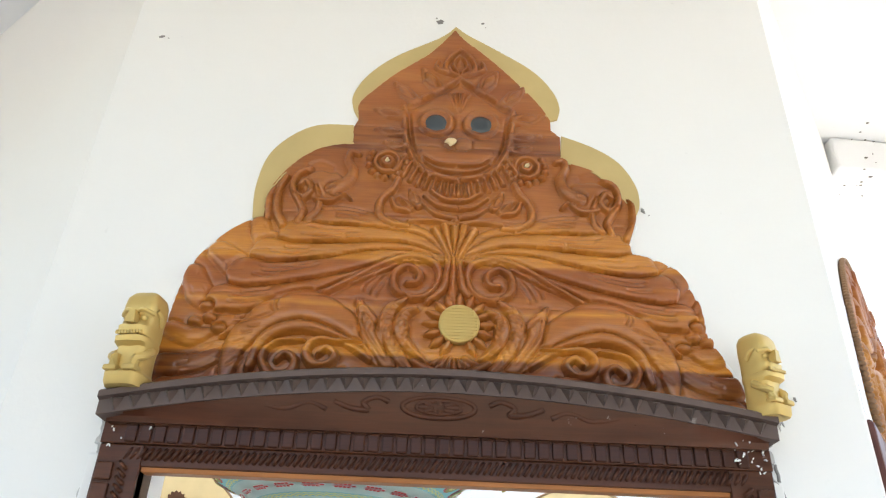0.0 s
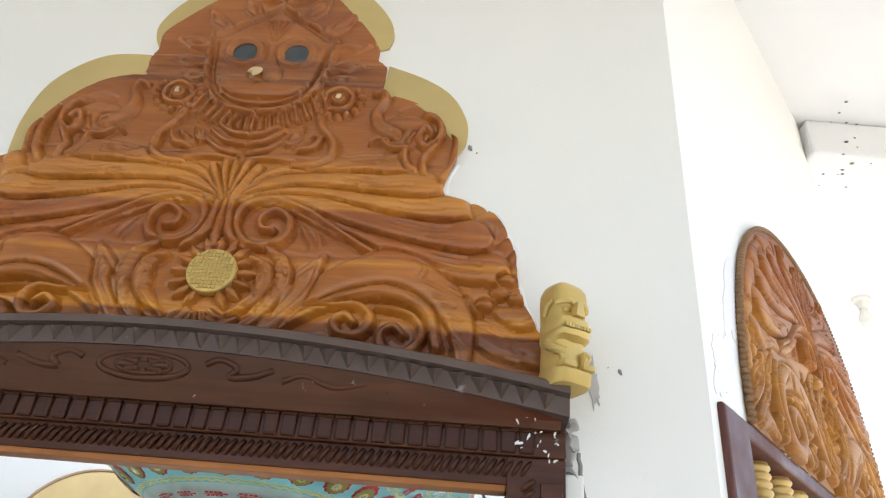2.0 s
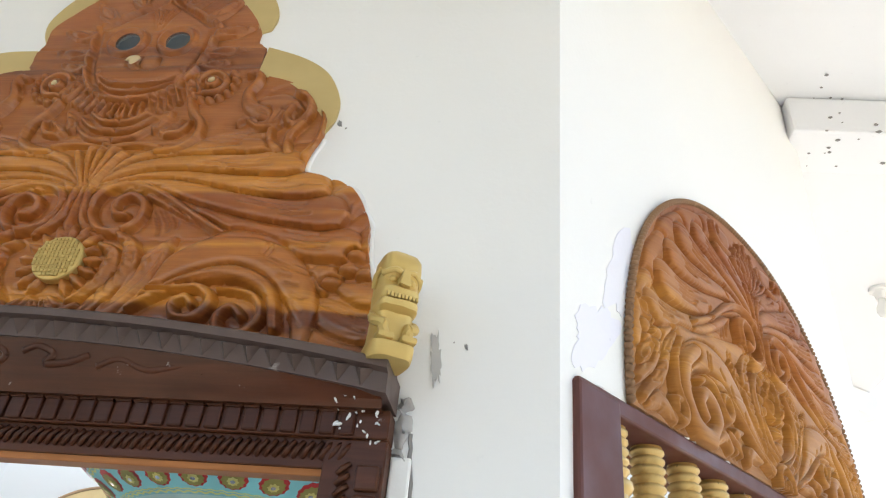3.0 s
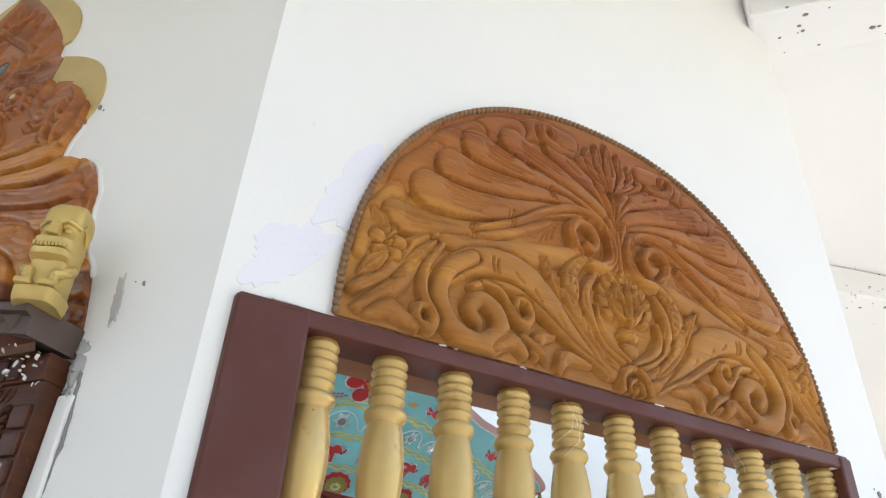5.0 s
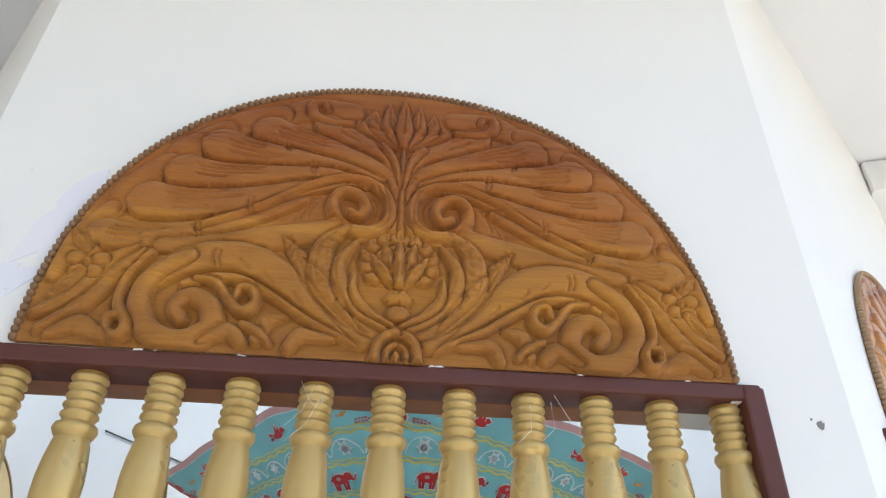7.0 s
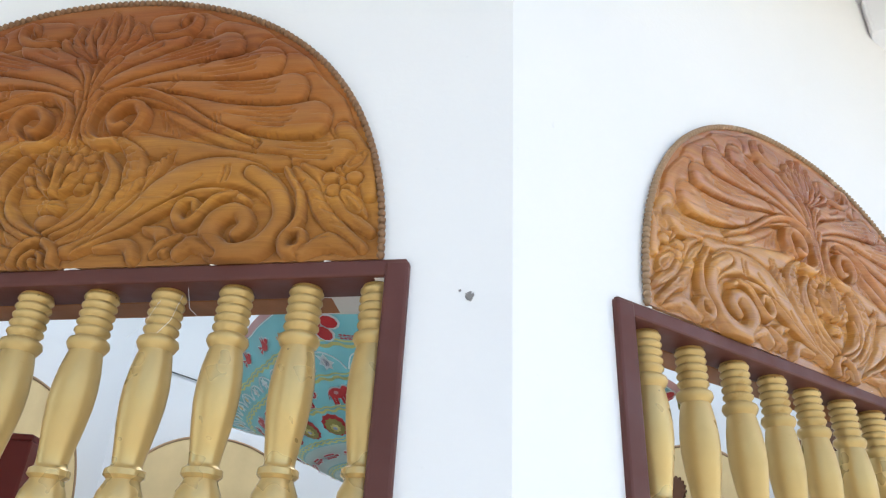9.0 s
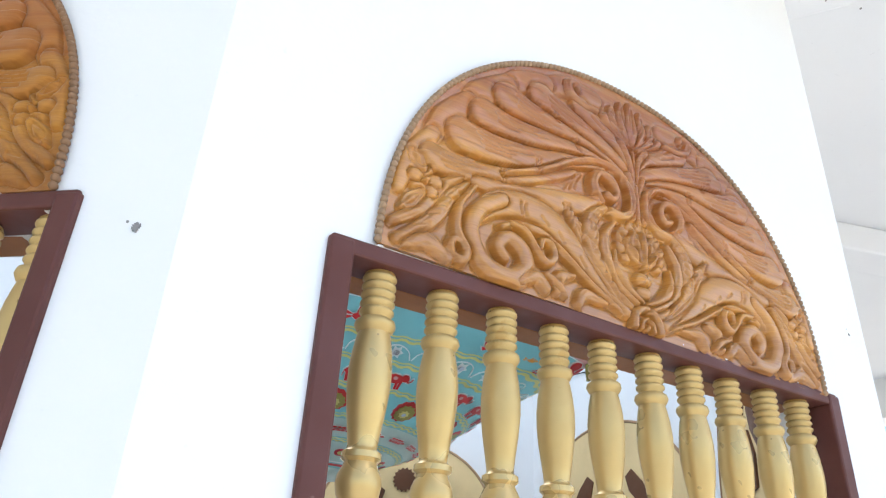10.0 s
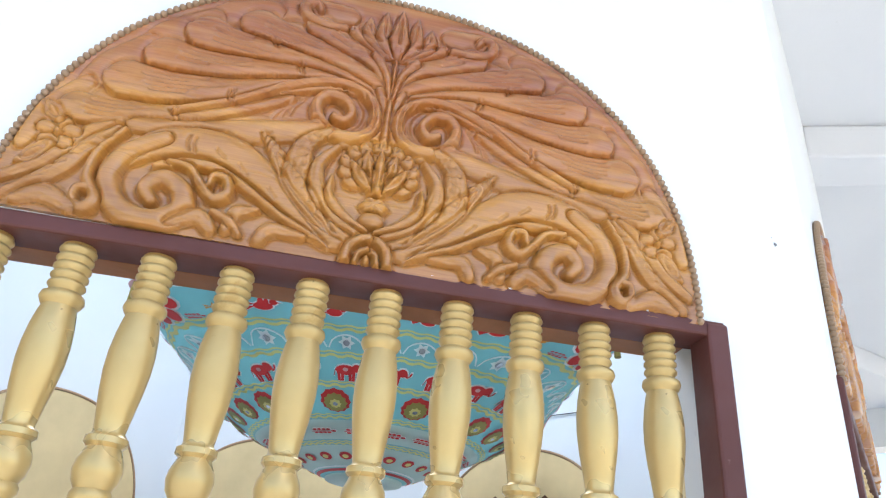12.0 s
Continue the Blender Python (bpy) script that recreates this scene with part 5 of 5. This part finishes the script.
# ---- hanging cloth canopy ----
CANOPY_AT = Vector((-0.126, 0.193, 0.0))
CANOPY_PROFILE = [(0.15, 2.160), (0.176, 2.170), (0.261, 2.206), (0.401, 2.262), (0.538, 2.329), (0.590, 2.372), (0.640, 2.414), (0.712, 2.478), (0.775, 2.540), (0.850, 2.625)]
RUN = [0.0]
for (r0, z0), (r1, z1) in zip(CANOPY_PROFILE, CANOPY_PROFILE[1:]):
    RUN.append(RUN[-1] + math.hypot(r1 - r0, z1 - z0))


def canopy_point(angle, s, lift=0.0):
    """A place on the cloth: angle round the axis, s metres up its slope from the bottom."""
    r, z = np.interp(s, RUN, [p[0] for p in CANOPY_PROFILE]), np.interp(s, RUN, [p[1] for p in CANOPY_PROFILE])
    t = s / RUN[-1]
    p = float(np.interp(t, (0.5, 0.654, 0.767, 0.876, 1.0), (2.0, 2.4, 3.2, 8.0, 11.0)))
    way = angle + radians(2)
    square = (abs(math.cos(way)) ** p + abs(math.sin(way)) ** p) ** (-1 / p)
    r = r * square + 0.004 * t * t * math.sin(21 * angle)
    z = z - 0.16 * (square - 1) * t ** 3 + 0.006 * t ** 4 * math.sin(13 * angle + 1)
    return Vector((math.cos(angle) * (r + lift * 0.6), math.sin(angle) * (r + lift * 0.6), z - lift * 0.8))


def canopy():
    thing = empty_thing("cloth_canopy", Matrix.Translation(CANOPY_AT), "hanging teal applique cloth canopy with red elephants and yellow stitching", "canopy")
    n = 144
    bm = bmesh.new()
    ss = [RUN[-1] * i / 24 for i in range(25)]
    grid = [[bm.verts.new(canopy_point(2 * math.pi * a / n, s)) for a in range(n)] for s in ss]
    for g, h in zip(grid, grid[1:]):
        for a in range(n):
            bm.faces.new((g[a], g[(a + 1) % n], h[(a + 1) % n], h[a]))
    bmesh.ops.solidify(bm, geom=bm.faces[:], thickness=0.004)
    body = part("cloth", bm, TEAL, thing, "teal cotton cloth", True, 40)

    def band(s, width, mat, name, zig=0.0, lift=0.004):
        bm = bmesh.new()
        m = 288
        lo, hi = [], []
        for a in range(m):
            ang = 2 * math.pi * a / m
            d = zig * (1 if a % 4 < 2 else -1)
            lo.append(bm.verts.new(canopy_point(ang, s + d, lift)))
            hi.append(bm.verts.new(canopy_point(ang, s + width + d, lift)))
        for a in range(m):
            b = (a + 1) % m
            bm.faces.new((lo[a], lo[b], hi[b], hi[a]))
        part(name, bm, mat, body)

    top = RUN[-1]
    for s in (0.186, 0.333, 0.478, 0.592, 0.690):
        band(s, 0.010, YELLOW_CLOTH, "yellow_braid", 0.0035)
        band(s + 0.016, 0.006, YELLOW_CLOTH, "yellow_braid", 0.002)
    band(0.055, 0.125, PALE_CLOTH, "pale_zone", 0.0, 0.0025)
    band(0.215, 0.108, PALE_CLOTH, "pale_zone", 0.0, 0.0025)
    band(top - 0.026, 0.026, PINK_CLOTH, "rim_border")
    band(top - 0.031, 0.004, WHITE_CLOTH, "rim_line")
    bm = bmesh.new()
    add_lathe(bm, [(0.156, 2.166), (0.152, 2.152), (0.080, 2.144), (0.012, 2.142)], 32)
    part("bottom_panel", bm, PALE_CLOTH, thing, "pale round cloth bottom", True)
    band(0.022, 0.016, RED_CLOTH, "bottom_ring")
    band(0.045, 0.010, WHITE_CLOTH, "bottom_ring")

    def motif(name, pieces, angle, s, size, mat, lift=0.006, grow=0.0):
        """A flat applique of convex pieces laid on the cloth."""
        bm = bmesh.new()
        r = max(0.08, float(np.interp(s, RUN, [p[0] for p in CANOPY_PROFILE])))
        for outline in pieces if isinstance(pieces[0], list) else [pieces]:
            cx, cz = sum(x for x, _ in outline) / len(outline), sum(z for _, z in outline) / len(outline)
            grown = [(x + grow * (x - cx) / (math.hypot(x - cx, z - cz) + 1e-6), z + grow * (z - cz) / (math.hypot(x - cx, z - cz) + 1e-6)) for x, z in outline]
            bm.faces.new([bm.verts.new(canopy_point(angle + x * size / r, s + z * size, lift)) for x, z in grown])
        part(name, bm, mat, body)

    def blob(n, wob=0.0, k=5, w=1.0, h=1.0, x=0.0, z=0.0):
        return [(x + w * (1 + wob * math.cos(k * a)) * math.cos(a), z + h * (1 + wob * math.cos(k * a)) * math.sin(a)) for a in [2 * math.pi * i / n for i in range(n)]]

    elephant = [blob(14, 0, 1, 0.72, 0.42, -0.2, 0.2), blob(12, 0, 1, 0.34, 0.34, 0.58, 0.38), [(0.75, 0.50), (0.95, 0.38), (1.0, 0.02), (0.86, 0.02), (0.78, 0.20)],
                [(0.90, 0.10), (1.0, 0.02), (1.22, 0.22), (1.28, 0.50), (1.15, 0.50), (1.08, 0.24)],
                *[[(x - 0.11, 0.1), (x + 0.11, 0.1), (x + 0.10 + d, -0.72), (x - 0.12 + d, -0.72)] for x, d in ((-0.72, 0.04), (-0.42, -0.04), (0.08, 0.05), (0.38, -0.03))],
                [(-0.88, 0.30), (-0.95, 0.25), (-1.10, -0.30), (-1.04, -0.30)]]
    bird = [blob(12, 0, 1, 0.55, 0.30, 0.1, 0.0), blob(10, 0, 1, 0.22, 0.22, 0.70, 0.30), [(-0.3, 0.1), (-1.1, 0.45), (-0.95, 0.05)], [(-0.3, 0.0), (-1.1, -0.05), (-0.9, -0.35)],
            [(-0.2, 0.2), (0.0, 0.9), (0.25, 0.2)], [(0.1, 0.2), (0.4, 0.8), (0.45, 0.15)], [(0.85, 0.35), (1.15, 0.28), (0.85, 0.22)]]
    sprig = [[(-1.2, 0.03), (1.2, 0.05), (1.2, -0.03), (-1.2, -0.05)], *[blob(8, 0, 1, 0.22, 0.13, x, z) for x in (-0.8, -0.35, 0.1, 0.55) for z in (0.24, -0.24)], blob(8, 0, 1, 0.25, 0.14, 1.05, 0.0)]
    flower = [blob(10, 0, 1, 0.42, 0.42), *[blob(10, 0, 1, 0.34, 0.34, 0.72 * math.cos(q), 0.72 * math.sin(q)) for q in [2 * math.pi * i / 6 for i in range(6)]]]
    for i in range(26):
        a = 2 * math.pi * (i + 0.3) / 26
        motif("elephant_edge", elephant, a, 0.538, 0.046, WHITE_CLOTH, 0.0045, 0.10)
        motif("elephant", elephant, a, 0.538, 0.046, RED_CLOTH, 0.0075)
        motif("elephant_saddle", blob(10, 0, 1, 0.20, 0.16, -0.2, 0.28), a, 0.538, 0.046, PINK_CLOTH, 0.0095)
    for i in range(20):
        a = 2 * math.pi * (i + 0.6) / 20
        motif("sprig_edge", sprig, a, 0.268, 0.038, WHITE_CLOTH, 0.0045, 0.09)
        motif("sprig", sprig, a, 0.268, 0.038, RED_CLOTH, 0.0075)
    for i in range(4):
        a = radians(-47 + 90 * i)
        motif("flower_edge", flower, a, 0.768, 0.062, WHITE_CLOTH, 0.0045, 0.09)
        motif("flower", flower, a, 0.768, 0.062, RED_CLOTH, 0.0075)
        motif("flower_heart", blob(12, 0.2, 6), a, 0.768, 0.018, ORANGE_CLOTH, 0.0095)
        for d in (-13, 13):
            motif("sprig", sprig, a + radians(d * 0.45), 0.722, 0.022, RED_CLOTH, 0.006)
            motif("orange_bird", bird, a + radians(d * 0.8), 0.752, 0.020, ORANGE_CLOTH, 0.006)
        for d in (-34, -19, 19, 34):
            motif("bird_edge", bird, a + radians(d), 0.755, 0.046, WHITE_CLOTH, 0.0045, 0.09)
            motif("bird", bird, a + radians(d), 0.755, 0.046, RED_CLOTH, 0.0075)
    for i in range(24):
        a = 2 * math.pi * i / 24
        motif("rosette", blob(24, 0.05, 12), a, 0.420, 0.052, RED_CLOTH, 0.006)
        motif("rosette_core", blob(24, 0.07, 12), a, 0.415, 0.040, OLIVE_CLOTH, 0.009)
        motif("rosette_heart", blob(16, 0.12, 8), a, 0.412, 0.020, YELLOW_CLOTH, 0.010)
        motif("sequin", blob(10), a, 0.412, 0.009, TIN_MIRROR, 0.0115)
    for i in range(20):
        a = 2 * math.pi * i / 20
        motif("dot", blob(14), a, 0.118, 0.024, RED_CLOTH, 0.006)
        motif("dot_core", blob(10), a, 0.118, 0.012, YELLOW_CLOTH, 0.009)
    for i in range(36):
        a0 = 2 * math.pi * i / 36
        bm = bmesh.new()
        pts = [canopy_point(a0 + 0.165 * (j / 10 - 0.5), 0.628 + 0.050 * math.sin(math.pi * j / 10) ** 0.55, 0.006) for j in range(11)]
        add_tube(bm, pts, 0.0030, 4)
        part("white_scallop", bm, WHITE_CLOTH, body)
        motif("scallop_flower", blob(12, 0.25, 6), a0, 0.650, 0.022, WHITE_CLOTH, 0.006)
        motif("sequin", blob(10), a0, 0.650, 0.011, TIN_MIRROR, 0.009)
    for i in range(4):
        a = math.pi * i / 2 + radians(43)
        p = canopy_point(a, top - 0.01, 0.0)
        bm = bmesh.new()
        add_tube(bm, [p, p + Vector((0, 0, -0.03)), p + Vector((0.004, 0.002, -0.07))], 0.008, 6, 1.5)
        part("tassel", bm, OLIVE_CLOTH, thing, "small drooping cloth tip")
    bm = bmesh.new()
    add_tube(bm, [(0, 0, 2.75), (0, 0, CEILING)], 0.006, 6)
    for i in range(4):
        a = 2 * math.pi * (i + 0.5) / 4
        add_tube(bm, [(0, 0, 3.3), canopy_point(a, top)], 0.003, 5)
    part("cord", bm, BLACK_WIRE, thing)


canopy()


# ---- marks, patches and small fittings ----
def wall_patch(name, k, u, z, w, h, mat, label, seed, turn=0.0, proud=0.0012, category="paint patch", ragged=0.2):
    """A thin irregular patch on a wall's outer face."""
    bm = bmesh.new()
    pts = []
    for i in range(40):
        a = 2 * math.pi * i / 40
        r = 1 + 0.6 * noise.noise((math.cos(a) * 1.6 + seed, math.sin(a) * 1.6, seed)) + ragged * noise.noise((math.cos(a) * 6 + seed, math.sin(a) * 6, 1))
        x, zz = math.cos(a) * w * r, math.sin(a) * h * r
        pts.append((x * math.cos(turn) - zz * math.sin(turn), x * math.sin(turn) + zz * math.cos(turn)))
    add_plate(bm, pts, -proud, 0.001)
    ob = finished(bm, name, mat)
    ob.matrix_world = on_face(k, u, z)
    return tagged(ob, label, category)


wall_patch("paint_patch", 1, B(-0.792), 2.168, 0.074, 0.034, LAVENDER, "lavender touch-up paint smear on the white wall", 1.3, radians(48))
wall_patch("paint_patch", 1, B(-0.690), 2.325, 0.110, 0.040, LAVENDER, "lavender touch-up paint smear beside the carved arch", 4.1, radians(62))
for k, u, z, w, h, seed in ((0, 0.072, 2.952, 0.012, 0.005, 2.0), (0, 1.435, 2.107, 0.004, 0.007, 3.0), (1, B(0.506), 2.060, 0.011, 0.010, 5.0), (0, 1.195, 2.508, 0.006, 0.010, 6.0),
                            (0, 0.745, 3.045, 0.016, 0.010, 7.0), (0, 0.85, 3.045, 0.006, 0.004, 8.0), (2, C(0.70), 2.30, 0.004, 0.006, 9.0)):
    wall_patch("dirt_mark", k, u, z, w * 0.55, h * 0.55, DIRT, "small dark dirt mark on the white wall", seed, 0.3, 0.002, "dirt mark", 0.6)
    for i in range(1):
        a = seed * 3 + i * 2.1
        wall_patch("dirt_mark", k, u + 0.018 * math.cos(a), z + 0.014 * math.sin(a), w * 0.16, h * 0.16, DIRT, "tiny dark fleck on the white wall", seed + i, a, 0.0015, "dirt mark")


def crack(k, points, radius, mat, label):
    bm = bmesh.new()
    pts = [(u + 0.004 * noise.noise((u * 80, z * 80, 1)), -0.0005, z + 0.003 * noise.noise((u * 70, z * 70, 4))) for u, z in along(points, 8)]
    add_tube(bm, pts, radius, 5)
    ob = finished(bm, "plaster_crack", mat)
    ob.matrix_world = face_frame(k)[0]
    tagged(ob, label, "crack", kind="structure")


wall_patch("mortar_patch", 0, 1.396, 2.088, 0.007, 0.036, MORTAR, "grey ragged mortar patch on the white plaster", 12.0, 0.12, 0.003, "mortar patch", 0.5)
crack(0, [(1.375, 1.985), (1.382, 1.90), (1.376, 1.80), (1.384, 1.66), (1.378, 1.5)], 0.003, DIRT, "thin dark crack along the door frame")
crack(0, [(0.195, 2.070), (0.186, 2.020), (0.192, 1.96), (0.178, 1.88)], 0.003, MORTAR, "grey crack beside the door frame")


def ceiling_specks():
    """Cobweb dirt along the beams."""
    rng = random.Random(11)
    for k in (1, 2, 3):
        a = Vector((*CORNERS[k], 0))
        way = {2: Vector((0.997, 0.07, 0)), 3: Vector((0.80, 0.60, 0))}.get(k, (a - MIDDLE).normalized())
        side = Vector((-way.y, way.x, 0))
        bm = bmesh.new()
        for i in range(46):
            near = i % 2 == 0
            at = a + way * (0.04 + 0.75 * rng.random() ** 1.5) + side * ((-0.112 - 0.20 * rng.random() ** 3) if near else (-0.11 + 0.24 * rng.random()))
            z = CEILING - 0.004 if near and rng.random() < 0.5 else BEAM + (0.004 if not near else 0.09 * rng.random())
            at.z = z - 0.005
            if near and z < CEILING - 0.01:
                at = at - side * (at - a).dot(side) - side * 0.113
            s = 0.002 + 0.005 * rng.random() ** 3
            for v in add_ball(bm, at, (s * 1.6, s * 1.2, s * 0.7), 6, 4):
                v.co += Vector((1, 1, 0.4)) * 0.4 * s * noise.noise(v.co * 90)
        tagged(finished(bm, "cobweb_specks", DIRT), "dark cobweb specks along the beam", "dirt", kind="stuff")


ceiling_specks()


def bulb_holder():
    thing = empty_thing("bulb_holder", Matrix.Translation((2.66, 0.47, CEILING)), "white batten holder with an unlit glass bulb on the ceiling", "lamp")
    bm = bmesh.new()
    add_lathe(bm, [(0.045, 0.0), (0.045, -0.015), (0.030, -0.022), (0.022, -0.050), (0.024, -0.060)], 20)
    part("holder", bm, TIN_BULB, thing, "dusty white holder", True, 40)
    bm = bmesh.new()
    add_lathe(bm, [(0.016, -0.055), (0.018, -0.075), (0.030, -0.100), (0.033, -0.120), (0.026, -0.142), (0.010, -0.152)], 20)
    part("bulb", bm, TIN_BULB, thing, "frosted glass bulb", True)


TIN_BULB = material("frosted_bulb_glass", (0.78, 0.78, 0.76), 0.25)
bulb_holder()


def cable(name, points, radius, label, mat=BLACK_WIRE):
    bm = bmesh.new()
    p = np.array(points)
    pts = [tuple(q) for q in curve_points(p, 8)]
    add_tube(bm, pts, radius, 6)
    return tagged(finished(bm, name, mat, None, True), label, "cable")


def inner_place(k, u, z, off=0.01):
    m, width = face_frame(k)
    return tuple(m @ Vector((width - u, THICK + off, z)))


cable("wall_cable", [inner_place(6, 0.25, 2.92), inner_place(6, 0.7, 2.86), inner_place(6, 1.2, 2.80)], 0.004, "thin black cable along the pale blue wall")
cable("wall_cable", [inner_place(6, 0.95, 2.96), inner_place(6, 0.97, 2.99, 0.04), inner_place(6, 1.02, 2.97, 0.05), inner_place(6, 1.03, 2.86, 0.05)], 0.009, "short black cable end hooked out of the wall")
cable("wall_cable", [inner_place(5, 0.3, 2.78), inner_place(5, 0.7, 2.77), inner_place(5, 1.1, 2.78)], 0.003, "thin dark cable along the pale blue wall")
cable("wall_cable", [inner_place(4, 0.25, 2.93), inner_place(4, 0.6, 2.90), inner_place(4, 1.1, 2.94)], 0.003, "thin dark cable along the pale blue wall")
cable("wall_cable", [inner_place(3, 0.35, 2.86), inner_place(3, 0.36, 2.80, 0.04), inner_place(3, 0.40, 2.72, 0.03)], 0.008, "short black cable end hooked out of the wall")


def rail_chips(k, first, last, z, count, seed):
    """Pale plaster crumbs and cobweb caught on a screen's rail."""
    rng = random.Random(seed)
    m, _ = face_frame(k)
    for i in range(count):
        u = first + (last - first) * rng.random()
        bm = bmesh.new()
        w = 0.003 + 0.007 * rng.random()
        for v in add_ball(bm, (0, 0, 0), (w, 0.004, 0.0022), 10, 6):
            v.co += Vector((0.004, 0.002, 0.003)) * noise.noise(v.co * 150 + Vector((i, 0, 0)))
        ob = finished(bm, "plaster_crumb", WHITE, None, True)
        ob.matrix_world = m @ Matrix.Translation((u, -0.004, z(u) + 0.001))
        tagged(ob, "white plaster crumb lying on the maroon rail", "plaster crumb", "plaster crumbs")


rail_chips(1, B(-0.80), B(0.30), lambda u: 2.101 + 0.026 * (u - B(-0.213)), 9, 3)
rail_chips(2, C(-0.60), C(0.50), lambda u: 2.123 + 0.004 * (u - C(-0.034)), 5, 5)


def cobweb(k, u, z, seed):
    rng = random.Random(seed)
    m, _ = face_frame(k)
    bm = bmesh.new()
    for i in range(4):
        a = Vector((u + 0.05 * (rng.random() - 0.5), 0.012, z - 0.01 + 0.02 * rng.random()))
        b = a + Vector((0.10 * (rng.random() - 0.5), -0.02 * rng.random(), -0.09 * rng.random()))
        mid = (a + b) / 2 + Vector((0.01 * rng.random(), -0.01, -0.015))
        add_tube(bm, [a, mid, b], 0.0003, 4)
    ob = finished(bm, "cobweb", WHITE)
    ob.matrix_world = m
    tagged(ob, "fine grey cobweb strands hanging from the rail", "cobweb", kind="stuff")


for k, u, z, seed in ((1, B(-0.287), 2.07, 1), (1, B(0.060), 2.075, 4)):
    cobweb(k, u, z, seed)
